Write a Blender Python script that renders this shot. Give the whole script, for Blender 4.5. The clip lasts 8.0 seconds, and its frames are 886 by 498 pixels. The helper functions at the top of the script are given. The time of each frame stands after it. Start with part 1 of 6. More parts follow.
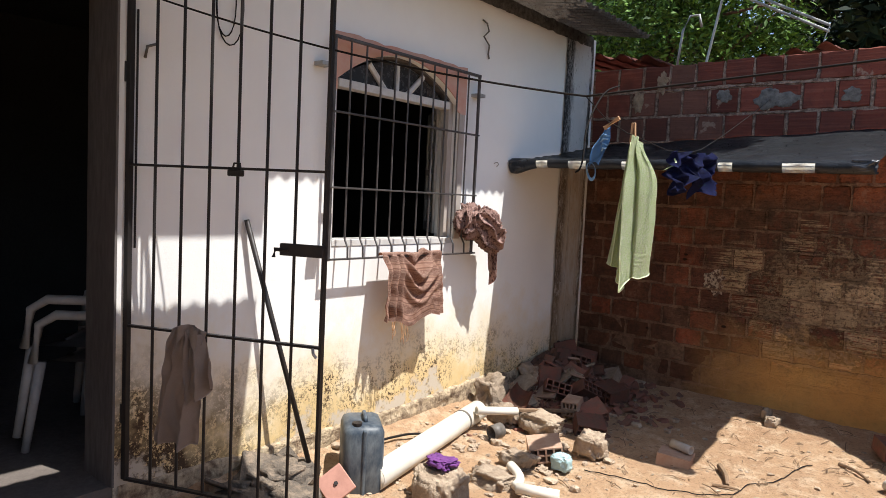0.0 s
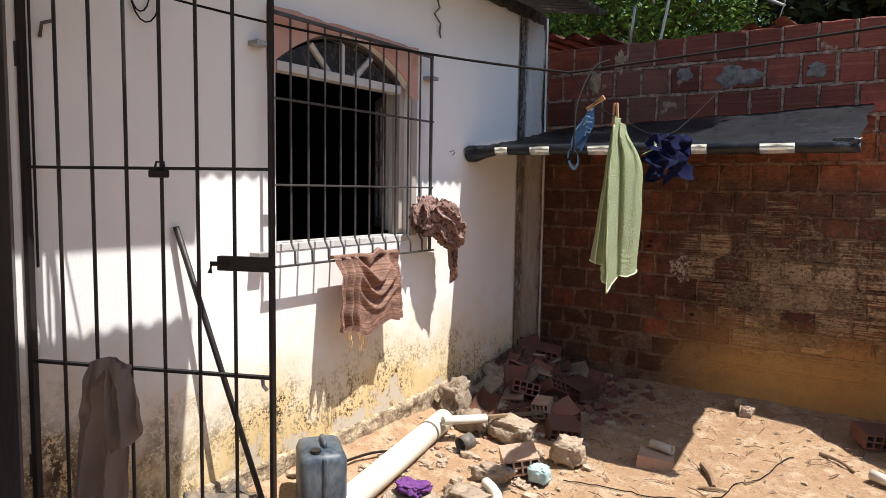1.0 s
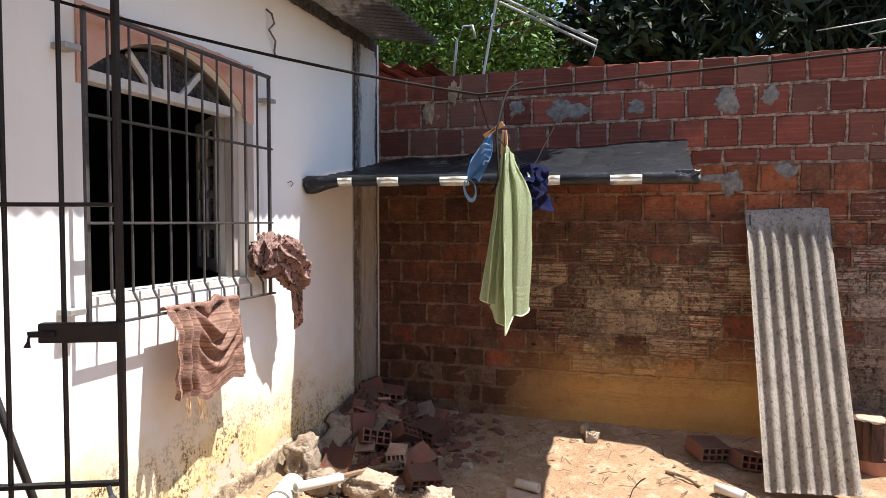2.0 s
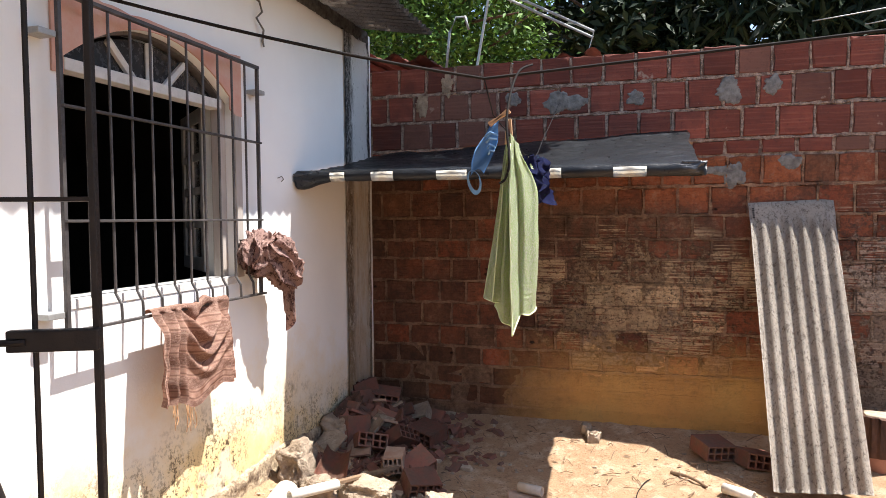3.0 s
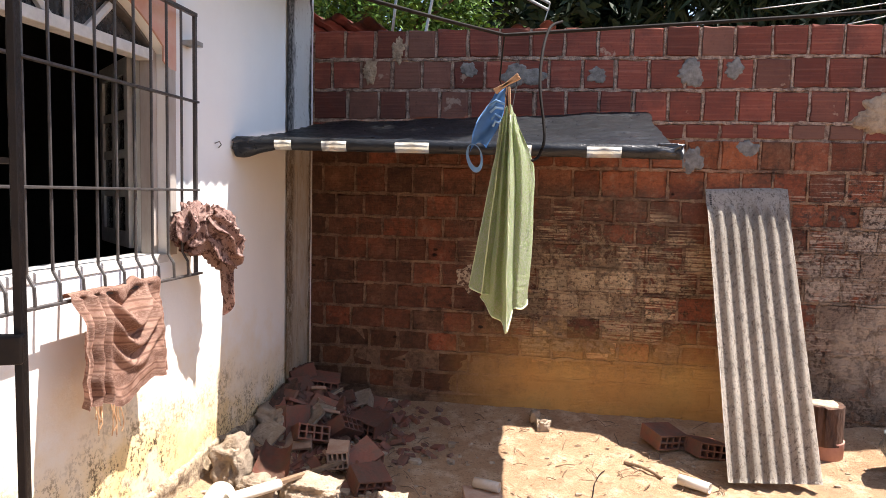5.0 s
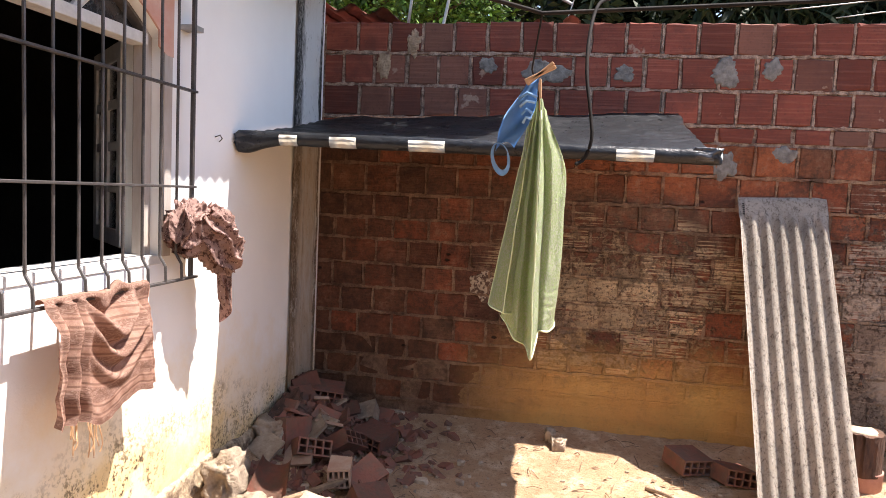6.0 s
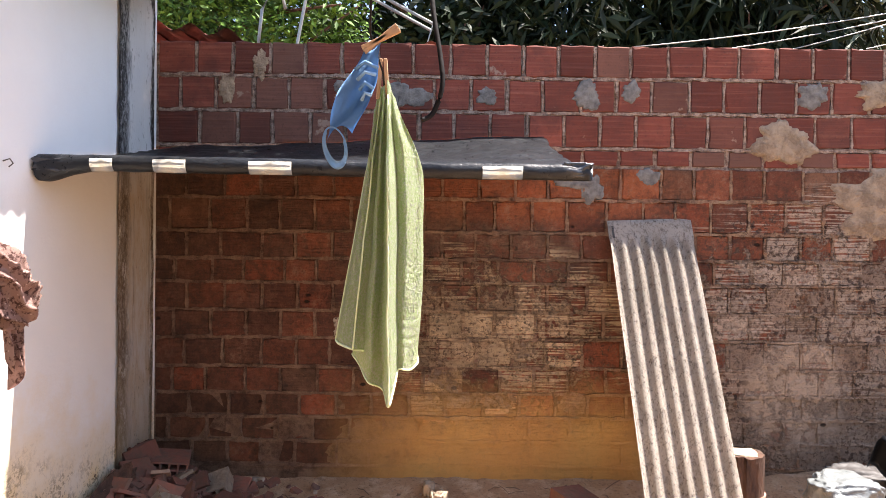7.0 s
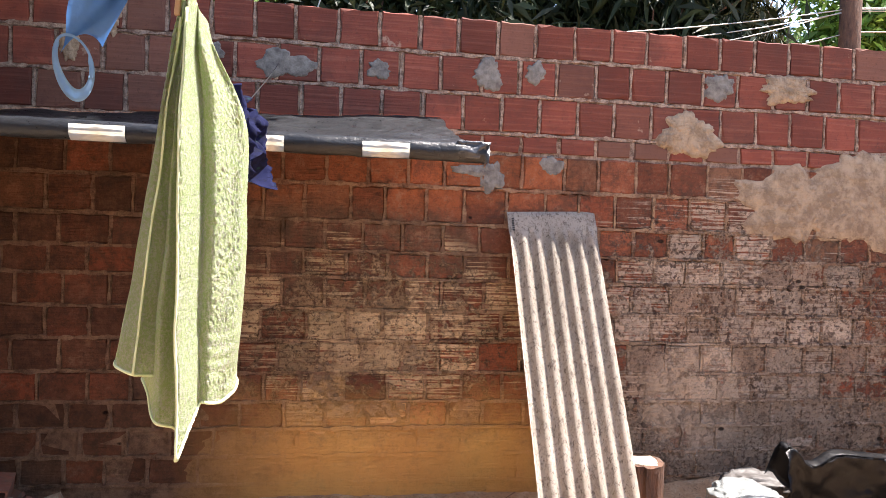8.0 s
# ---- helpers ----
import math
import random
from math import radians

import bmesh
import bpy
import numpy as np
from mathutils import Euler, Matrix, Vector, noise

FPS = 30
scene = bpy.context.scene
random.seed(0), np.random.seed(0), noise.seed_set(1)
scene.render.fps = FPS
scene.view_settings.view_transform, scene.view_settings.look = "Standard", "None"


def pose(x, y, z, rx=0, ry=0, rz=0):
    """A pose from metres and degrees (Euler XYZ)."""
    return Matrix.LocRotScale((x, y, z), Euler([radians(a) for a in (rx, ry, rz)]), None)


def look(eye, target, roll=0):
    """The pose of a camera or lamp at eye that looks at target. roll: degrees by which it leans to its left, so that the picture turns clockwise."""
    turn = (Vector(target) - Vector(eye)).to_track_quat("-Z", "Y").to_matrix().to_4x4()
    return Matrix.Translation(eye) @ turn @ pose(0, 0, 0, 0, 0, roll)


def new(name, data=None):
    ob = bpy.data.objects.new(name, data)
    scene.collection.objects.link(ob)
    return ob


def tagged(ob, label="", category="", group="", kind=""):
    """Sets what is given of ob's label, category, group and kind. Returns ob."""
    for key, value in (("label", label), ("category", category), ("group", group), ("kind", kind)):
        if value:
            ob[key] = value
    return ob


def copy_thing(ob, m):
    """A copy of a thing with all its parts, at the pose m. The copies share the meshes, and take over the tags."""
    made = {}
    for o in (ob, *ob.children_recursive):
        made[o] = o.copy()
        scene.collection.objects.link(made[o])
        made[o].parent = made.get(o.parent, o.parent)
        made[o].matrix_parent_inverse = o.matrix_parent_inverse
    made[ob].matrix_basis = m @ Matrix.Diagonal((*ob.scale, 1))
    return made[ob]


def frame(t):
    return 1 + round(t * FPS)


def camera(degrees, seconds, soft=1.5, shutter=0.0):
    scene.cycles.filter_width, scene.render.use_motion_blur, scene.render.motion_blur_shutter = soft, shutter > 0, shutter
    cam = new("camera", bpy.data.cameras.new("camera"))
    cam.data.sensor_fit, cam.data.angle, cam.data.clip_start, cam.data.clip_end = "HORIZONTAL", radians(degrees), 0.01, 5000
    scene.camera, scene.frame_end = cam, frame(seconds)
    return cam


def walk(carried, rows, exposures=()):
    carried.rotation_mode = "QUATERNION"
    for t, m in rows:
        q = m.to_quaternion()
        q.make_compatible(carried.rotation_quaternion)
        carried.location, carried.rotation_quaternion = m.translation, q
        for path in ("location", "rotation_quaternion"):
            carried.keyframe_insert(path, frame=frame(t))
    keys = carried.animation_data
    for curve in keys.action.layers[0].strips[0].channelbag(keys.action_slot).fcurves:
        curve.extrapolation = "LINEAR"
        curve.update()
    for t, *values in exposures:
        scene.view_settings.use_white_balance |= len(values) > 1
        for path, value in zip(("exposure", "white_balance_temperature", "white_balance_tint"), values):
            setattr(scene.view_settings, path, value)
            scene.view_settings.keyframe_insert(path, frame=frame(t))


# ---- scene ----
cam = camera(66.3, 8.0, soft=0.55)
PATH = [
    (0, (2.677, -5.23, 1.501), (1.404, -3.694, 1.355), 2.8),
    (0.5, (2.536, -5.16, 1.486), (1.272, -3.627, 1.259), 1.3),
    (1, (2.375, -5.006, 1.528), (1.242, -3.368, 1.352), 0.9),
    (1.5, (2.198, -4.93, 1.526), (1.368, -3.119, 1.353), 3.2),
    (2, (1.929, -4.866, 1.54), (1.337, -2.958, 1.46), 0.0),
    (2.2, (1.919, -4.878, 1.55), (1.362, -2.958, 1.507), -1.7),
    (3.3, (1.818, -4.72, 1.52), (1.227, -2.813, 1.397), 0.9),
    (3.5, (1.806, -4.724, 1.515), (1.197, -2.825, 1.373), 1.9),
    (4, (1.78, -4.7, 1.54), (1.316, -2.758, 1.413), 2.1),
    (4.2, (1.716, -4.653, 1.533), (1.318, -2.695, 1.439), 2.8),
    (5.3, (1.562, -4.470, 1.548), (1.250, -2.503, 1.370), 1.2),
    (5.5, (1.584, -4.422, 1.532), (1.209, -2.464, 1.400), 0.8),
    (6, (1.509, -4.283, 1.558), (1.160, -2.320, 1.394), 2.7),
    (6.5, (1.496, -4.128, 1.514), (1.401, -2.131, 1.452), 1.1),
    (7, (1.542, -3.924, 1.474), (1.552, -1.924, 1.458), 0.6),
    (7.5, (1.627, -3.739, 1.455), (1.748, -1.744, 1.381), 1.0),
    (8, (1.665, -3.537, 1.462), (1.948, -1.557, 1.432), 1.8),
]
walk(cam, [(t, look(eye, target, roll)) for t, eye, target, roll in PATH],
     exposures=[(0.0, 0.76, 6450, 10), (1.0, 0.77, 6500, 11), (1.5, 0.98, 6450, 11), (3.5, 1.39, 6550, 12), (5.5, 1.57, 6750, 15), (7.0, 1.95, 6800, 16), (8.0, 2.16, 6800, 16)])

# ---- light ----
SUN = Vector((0.42, 0.10, 1.0)).normalized()
world = bpy.data.worlds.new("sky")
scene.world = world
world.use_nodes = True
wn = world.node_tree.nodes
sky = wn.new("ShaderNodeTexSky")
sky.sky_type = "NISHITA"
sky.sun_disc = False
sky.sun_elevation = math.asin(SUN.z)
sky.sun_rotation = math.atan2(SUN.x, SUN.y)
wn["Background"].inputs["Strength"].default_value = 0.118
world.node_tree.links.new(sky.outputs[0], wn["Background"].inputs["Color"])
lamp = bpy.data.lights.new("sun", "SUN")
lamp.energy, lamp.angle, lamp.color = 5.0, radians(0.55), (1.0, 0.975, 0.93)
sun = new("sun", lamp)
sun.matrix_world = look(SUN * 20, (0, 0, 0))


# ---- materials ----
def nodes_of(name):
    m = bpy.data.materials.new(name)
    m.use_nodes = True
    nt = m.node_tree
    return m, nt, nt.nodes["Principled BSDF"]


class Shade:
    """Small helper round one node tree."""

    def __init__(self, name, rough=0.8, metal=0.0, spec=0.4, world_space=True):
        self.m, self.nt, self.b = nodes_of(name)
        self.b.inputs["Roughness"].default_value = rough
        self.b.inputs["Metallic"].default_value = metal
        self.b.inputs["Specular IOR Level"].default_value = spec
        if world_space:
            self.co = self.add("ShaderNodeNewGeometry").outputs["Position"]
        else:
            self.co = self.add("ShaderNodeTexCoord").outputs["Object"]

    def add(self, kind, **values):
        n = self.nt.nodes.new(kind)
        for k, v in values.items():
            n.inputs[k].default_value = v
        return n

    def link(self, a, b):
        self.nt.links.new(a, b)

    def scaled(self, v, shift=(0, 0, 0)):
        n = self.add("ShaderNodeMapping")
        n.inputs["Scale"].default_value = v
        n.inputs["Location"].default_value = shift
        self.link(self.co, n.inputs["Vector"])
        return n.outputs[0]

    def noise(self, scale, detail=6, rough=0.6, stretch=None, shift=(0, 0, 0)):
        n = self.add("ShaderNodeTexNoise", Scale=scale, Detail=detail, Roughness=rough)
        self.link(self.scaled(stretch or (1, 1, 1), shift), n.inputs["Vector"])
        return n.outputs["Fac"]

    def voronoi(self, scale, stretch=None):
        n = self.add("ShaderNodeTexVoronoi", Scale=scale)
        self.link(self.scaled(stretch or (1, 1, 1)), n.inputs["Vector"])
        return n.outputs["Distance"]

    def step(self, fac, lo, hi, a=0.0, b=1.0):
        n = self.add("ShaderNodeMapRange")
        n.inputs["From Min"].default_value, n.inputs["From Max"].default_value = lo, hi
        n.inputs["To Min"].default_value, n.inputs["To Max"].default_value = a, b
        self.link(fac, n.inputs["Value"])
        return n.outputs[0]

    def calc(self, op, a, b=None, clamp=False):
        n = self.add("ShaderNodeMath")
        n.operation, n.use_clamp = op, clamp
        for i, v in enumerate((a, b)):
            if v is None:
                continue
            if isinstance(v, (int, float)):
                n.inputs[i].default_value = v
            else:
                self.link(v, n.inputs[i])
        return n.outputs[0]

    def mix(self, fac, a, b, kind="MIX"):
        n = self.add("ShaderNodeMix")
        n.data_type, n.blend_type = "RGBA", kind
        for i, v in ((0, fac), (6, a), (7, b)):
            if isinstance(v, (int, float)):
                n.inputs[i].default_value = v
            elif isinstance(v, tuple):
                n.inputs[i].default_value = (*v, 1)
            else:
                self.link(v, n.inputs[i])
        return n.outputs[2]

    def axis(self):
        n = self.add("ShaderNodeSeparateXYZ")
        self.link(self.co, n.inputs[0])
        return n.outputs

    def each(self):
        return self.add("ShaderNodeObjectInfo").outputs["Random"]

    def island(self):
        return self.add("ShaderNodeNewGeometry").outputs["Random Per Island"]

    def vary(self, col, amount, per=None):
        """Lighter and darker, piece by piece."""
        n = self.add("ShaderNodeHueSaturation")
        self.link(self.step(per or self.each(), 0, 1, 1 - amount, 1 + amount), n.inputs["Value"])
        self.link(col, n.inputs["Color"])
        return n.outputs[0]

    def bump(self, height, strength=0.3, dist=0.01):
        n = self.add("ShaderNodeBump", Strength=strength, Distance=dist)
        self.link(height, n.inputs["Height"])
        self.link(n.outputs[0], self.b.inputs["Normal"])

    def done(self, col, rough=None):
        if isinstance(col, tuple):
            self.b.inputs["Base Color"].default_value = (*col, 1)
        else:
            self.link(col, self.b.inputs["Base Color"])
        if rough is not None:
            self.link(rough, self.b.inputs["Roughness"])
        return self.m


def plain(name, a, b, scale=6, rough=0.8, metal=0.0, spec=0.4, grain=40, bump=0.25, dist=0.004, lo=0.35, hi=0.65, world_space=True, vary=0.0, stretch=None):
    """Two tones mixed by noise at two scales, with a fine relief."""
    s = Shade(name, rough, metal, spec, world_space)
    big, fine = s.noise(scale, stretch=stretch), s.noise(grain, 4, 0.7, stretch=stretch)
    f = s.calc("ADD", s.calc("MULTIPLY", big, 0.65), s.calc("MULTIPLY", fine, 0.35))
    col = s.mix(s.step(f, lo, hi), a, b)
    if vary:
        col = s.vary(col, vary)
    s.bump(s.calc("ADD", fine, s.calc("MULTIPLY", big, 0.5)), bump, dist)
    return s.done(col, s.step(fine, 0.3, 0.7, max(0.05, rough - 0.12), min(1, rough + 0.1)))


def soil_material():
    s = Shade("sandy_soil", 0.95, spec=0.2)
    a, b, c, d = s.noise(0.9), s.noise(7, 8, 0.7), s.noise(60, 5, 0.75), s.noise(220, 3, 0.7)
    col = s.mix(s.step(a, 0.35, 0.65), (0.58, 0.375, 0.22), (0.48, 0.295, 0.17))
    col = s.mix(s.step(b, 0.48, 0.66), col, (0.70, 0.52, 0.35))
    col = s.mix(s.step(s.noise(17, 9, 0.85, shift=(4, 4, 4)), 0.54, 0.62, 0, 0.65), col, (0.24, 0.135, 0.075))
    col = s.mix(s.step(c, 0.55, 0.66, 0, 0.75), col, (0.17, 0.105, 0.06))
    col = s.mix(s.step(d, 0.60, 0.7, 0, 0.6), col, (0.62, 0.50, 0.36))
    s.bump(s.calc("ADD", s.calc("ADD", s.calc("MULTIPLY", b, 1.2), c), s.calc("MULTIPLY", d, 0.35)), 0.9, 0.03)
    return s.done(col)


def white_wall_material():
    """Worn limewash: earth splashed up from the ground, mould specks, bare plaster at the foot."""
    s = Shade("limewash", 0.85, spec=0.25)
    x, y, z = s.axis()
    a, b, c = s.noise(1.7, 5), s.noise(9, 8, 0.7), s.noise(55, 6, 0.75)
    col = s.mix(s.step(a, 0.3, 0.7), (0.80, 0.79, 0.76), (0.74, 0.73, 0.71))
    low = s.calc("SUBTRACT", z, s.calc("MULTIPLY", s.calc("SUBTRACT", a, 0.5), 0.9))
    low = s.calc("SUBTRACT", low, s.calc("MULTIPLY", s.calc("SUBTRACT", b, 0.5), 0.55))
    low = s.calc("ADD", low, s.step(y, -1.6, -0.9, 0.0, 0.12))
    col = s.mix(s.step(low, 0.92, 0.40), col, (0.74, 0.585, 0.345))
    col = s.mix(s.step(low, 0.50, 0.22, 0, 0.8), col, (0.62, 0.43, 0.18))
    grit = s.calc("ADD", s.calc("MULTIPLY", c, 0.5), s.calc("MULTIPLY", s.noise(19, 9, 0.8, stretch=(1, 1, 0.7)), 0.5))
    grit = s.calc("ADD", grit, s.step(y, -2.9, -3.5, 0.0, 0.05))
    speck = s.calc("MULTIPLY", s.step(grit, 0.505, 0.535), s.step(s.noise(3.2, 5, 0.6, shift=(3, 1, 2)), 0.38, 0.55))
    speck = s.calc("MULTIPLY", speck, s.step(low, 0.70, 0.38))
    col = s.mix(speck, col, (0.075, 0.045, 0.025))
    foot = s.calc("MULTIPLY", s.step(low, 0.27, 0.2), s.step(b, 0.38, 0.5))
    col = s.mix(foot, col, (0.55, 0.47, 0.37))
    s.bump(s.calc("ADD", s.calc("MULTIPLY", b, 0.6), s.calc("MULTIPLY", c, 0.5)), 0.35, 0.008)
    return s.done(col)


def pilaster_material():
    """Limewash with black mould down both edges, browner and flaked below the canopy."""
    s = Shade("streaked_limewash", 0.85, spec=0.25)
    x, y, z = s.axis()
    a, b, c = s.noise(2.2, 5), s.noise(16, 8, 0.75, stretch=(1, 1, 0.30)), s.noise(60, 6, 0.8, stretch=(1, 1, 0.6))
    col = s.mix(s.step(a, 0.3, 0.7), (0.88, 0.87, 0.86), (0.85, 0.84, 0.82))
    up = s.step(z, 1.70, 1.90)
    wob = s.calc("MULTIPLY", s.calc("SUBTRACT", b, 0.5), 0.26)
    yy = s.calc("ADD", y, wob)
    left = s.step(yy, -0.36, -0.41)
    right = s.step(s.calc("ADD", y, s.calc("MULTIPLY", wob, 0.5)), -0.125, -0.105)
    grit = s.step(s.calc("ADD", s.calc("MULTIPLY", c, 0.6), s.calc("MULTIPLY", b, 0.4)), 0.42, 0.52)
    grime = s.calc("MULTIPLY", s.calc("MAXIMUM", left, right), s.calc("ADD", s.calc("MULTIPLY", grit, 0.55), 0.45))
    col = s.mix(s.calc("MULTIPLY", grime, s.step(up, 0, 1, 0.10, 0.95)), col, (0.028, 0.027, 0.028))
    # tan below the canopy holds warm light bounced off the earth, as colour
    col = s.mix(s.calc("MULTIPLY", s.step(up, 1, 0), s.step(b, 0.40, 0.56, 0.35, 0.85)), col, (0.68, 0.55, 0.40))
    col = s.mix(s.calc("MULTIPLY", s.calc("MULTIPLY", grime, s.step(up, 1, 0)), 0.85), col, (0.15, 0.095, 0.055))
    # long runs of brown water down the middle
    run = s.noise(7, 7, 0.75, stretch=(1, 3, 0.14), shift=(0, 2, 4))
    col = s.mix(s.calc("MULTIPLY", s.step(run, 0.55, 0.66, 0, 0.65), s.step(up, 1, 0, 0.12, 1.0)), col, (0.36, 0.26, 0.165))
    # flakes of clean lime over the stains
    flake = s.calc("MULTIPLY", s.step(s.noise(11, 8, 0.8, stretch=(1, 1.4, 0.5), shift=(5, 5, 0)), 0.56, 0.60), s.step(up, 1, 0, 0.3, 0.9))
    col = s.mix(flake, col, (0.74, 0.70, 0.63))
    low = s.calc("SUBTRACT", z, s.calc("MULTIPLY", s.calc("SUBTRACT", a, 0.5), 0.6))
    col = s.mix(s.step(low, 0.9, 0.3, 0, 0.7), col, (0.60, 0.48, 0.30))
    col = s.mix(s.calc("MULTIPLY", s.step(c, 0.55, 0.62), s.step(b, 0.50, 0.58, 0, 0.6)), col, (0.14, 0.10, 0.07))
    s.bump(s.calc("ADD", b, s.calc("MULTIPLY", c, 0.7)), 0.5, 0.010)
    return s.done(col)


def new_brick_material():
    s = Shade("new_hollow_brick", 0.85, spec=0.25)
    a, c = s.noise(4, 6), s.noise(70, 5, 0.7)
    ridge = s.noise(9, 3, 0.5, stretch=(0.25, 1, 7))
    col = s.mix(s.step(a, 0.3, 0.7), (0.195, 0.052, 0.033), (0.125, 0.035, 0.024))
    col = s.mix(s.step(ridge, 0.5, 0.7, 0, 0.6), col, (0.26, 0.095, 0.064))
    col = s.mix(s.step(c, 0.62, 0.74, 0, 0.35), col, (0.36, 0.22, 0.16))
    col = s.vary(col, 0.34)
    col = s.mix(s.step(s.calc("FRACT", s.calc("MULTIPLY", s.each(), 13.7)), 0.88, 0.93, 0, 0.6), col, (0.15, 0.085, 0.06))
    col = s.mix(s.step(s.noise(3.1, 6, 0.7, shift=(7, 2, 0)), 0.50, 0.64, 0, 0.55), col, (0.085, 0.034, 0.026))
    splash = s.step(s.noise(5, 5, 0.6, shift=(4, 0, 1)), 0.655, 0.685)
    col = s.mix(s.calc("MULTIPLY", splash, 0.75), col, (0.33, 0.235, 0.175))
    col = s.mix(s.step(s.noise(34, 8, 0.85, shift=(2, 2, 9)), 0.54, 0.62, 0, 0.55), col, (0.075, 0.030, 0.022))
    s.bump(s.calc("ADD", s.calc("MULTIPLY", ridge, 1.5), s.calc("MULTIPLY", c, 0.4)), 0.5, 0.008)
    return s.done(col)


def blob(s, cx, cz, rx, rz):
    """1 in the middle of an ellipse on the wall's face, 0 at its rim."""
    x, y, z = s.axis()
    u = s.calc("MULTIPLY", s.calc("SUBTRACT", x, cx), 1 / rx)
    v = s.calc("MULTIPLY", s.calc("SUBTRACT", z, cz), 1 / rz)
    r = s.calc("ADD", s.calc("MULTIPLY", u, u), s.calc("MULTIPLY", v, v))
    return s.step(r, 1.0, 0.0)


def old_wall_colours(s, col, per_piece, ribbed=True):
    """The stains of the old wall: dried earth at the foot, mortar scraped over the faces, mould; and shade painted in
    towards the corner.
    """
    x, y, z = s.axis()
    a, b, lump, c, tiny = s.noise(1.6, 5), s.noise(5, 9, 0.72), s.noise(20, 9, 0.8), s.noise(48, 7, 0.85), s.noise(150, 4, 0.8)
    ribs = s.noise(13, 5, 0.65, stretch=(0.22, 1, 6.5))
    r2 = s.calc("FRACT", s.calc("MULTIPLY", s.each(), 7.31)) if per_piece else 0.45
    r3 = s.calc("FRACT", s.calc("MULTIPLY", s.each(), 23.7)) if per_piece else 0.5
    centre, right = blob(s, 1.80, 0.95, 0.95, 0.60), blob(s, 3.95, 0.80, 1.45, 1.10)
    region = s.calc("MINIMUM", s.calc("ADD", centre, s.calc("MULTIPLY", right, 1.25)), 1.0)
    far = s.step(x, 2.6, 3.2)
    # one course of cleaner orange brick, and a dark mottled band below it
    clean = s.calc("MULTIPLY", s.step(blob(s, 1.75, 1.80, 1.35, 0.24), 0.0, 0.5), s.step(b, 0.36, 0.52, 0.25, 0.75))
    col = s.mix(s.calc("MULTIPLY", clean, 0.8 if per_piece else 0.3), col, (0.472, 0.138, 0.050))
    dark_band = s.calc("MULTIPLY", s.step(blob(s, 1.70, 1.36, 0.95, 0.34), 0.0, 0.6), s.step(b, 0.42, 0.54, 0.25, 1.0))
    col = s.mix(s.calc("MULTIPLY", dark_band, 0.75), col, s.mix(s.step(lump, 0.45, 0.62), (0.121, 0.073, 0.047), (0.262, 0.170, 0.106)))
    # dirt in blotches and a film of tan dust over everything
    dirt = s.noise(9, 9, 0.82, shift=(3, 3, 7))
    col = s.mix(s.step(dirt, 0.50, 0.60, 0, 0.60), col, (0.105, 0.055, 0.035))
    col = s.mix(s.step(dirt, 0.47, 0.38, 0, 0.50), col, (0.40, 0.235, 0.145))
    # thin plaster that runs over joints and bricks alike
    coat = s.calc("ADD", s.calc("ADD", s.calc("MULTIPLY", b, 0.50), s.calc("MULTIPLY", lump, 0.38)), s.calc("MULTIPLY", region, 0.17))
    coat = s.calc("MULTIPLY", s.step(s.calc("ADD", coat, s.calc("MULTIPLY", s.calc("SUBTRACT", r3, 0.5), 0.05)), 0.556, 0.590), s.step(region, 0.0, 0.2))
    # mortar left in the ribs of single bricks
    rib = s.calc("ADD", s.calc("ADD", s.calc("MULTIPLY", ribs, 0.62), s.calc("MULTIPLY", lump, 0.22)), s.calc("ADD", s.calc("MULTIPLY", r2, 0.19), s.calc("MULTIPLY", region, 0.07)))
    rib = s.calc("MULTIPLY", s.step(rib, 0.588, 0.625), s.step(region, 0.0, 0.25, 0.0, 1.0 if ribbed else 0.25))
    pale = s.mix(far, (0.555, 0.374, 0.215), (0.42, 0.310, 0.225))
    pale = s.mix(s.step(a, 0.42, 0.62, 0, 0.55), pale, (0.317, 0.208, 0.129))
    col = s.mix(s.calc("MULTIPLY", coat, 0.85), col, pale)
    col = s.mix(s.calc("MULTIPLY", rib, 0.9), col, s.mix(far, (0.755, 0.550, 0.330), (0.60, 0.465, 0.35)))
    # bare whitish lime where the wall is roughest
    lime = s.calc("MULTIPLY", s.step(s.calc("ADD", s.calc("MULTIPLY", c, 0.5), s.calc("MULTIPLY", lump, 0.5)), 0.525, 0.560), s.calc("MULTIPLY", s.step(region, 0.15, 0.5), s.step(s.noise(3.4, 4, 0.6, shift=(6, 1, 3)), 0.46, 0.56)))
    col = s.mix(s.calc("MULTIPLY", lime, 0.8), col, s.mix(far, (0.779, 0.583, 0.370), (0.708, 0.550, 0.410)))
    # dark pits where the coat has flaked
    pits = s.calc("MULTIPLY", s.step(s.calc("ADD", s.calc("MULTIPLY", c, 0.6), s.calc("MULTIPLY", lump, 0.4)), 0.515, 0.555), s.step(region, 0.05, 0.4, 0.40, 1.0))
    col = s.mix(s.calc("MULTIPLY", pits, 0.85), col, (0.083, 0.047, 0.030))
    # leaf-shaped flakes lost from the coat on the open part of the wall
    flakes = s.calc("MULTIPLY", s.step(s.noise(27, 4, 0.62, shift=(8, 1, 5)), 0.555, 0.585), s.calc("MULTIPLY", s.calc("MULTIPLY", far, s.step(right, 0.0, 0.25)), s.step(s.noise(2.6, 3, 0.6, shift=(1, 7, 2)), 0.40, 0.55)))
    col = s.mix(s.calc("MULTIPLY", flakes, 0.85), col, (0.085, 0.052, 0.040))
    worn = s.calc("MULTIPLY", s.step(blob(s, 3.62, 0.62, 0.34, 0.36), 0.0, 0.5), s.step(b, 0.40, 0.52, 0.3, 0.9))
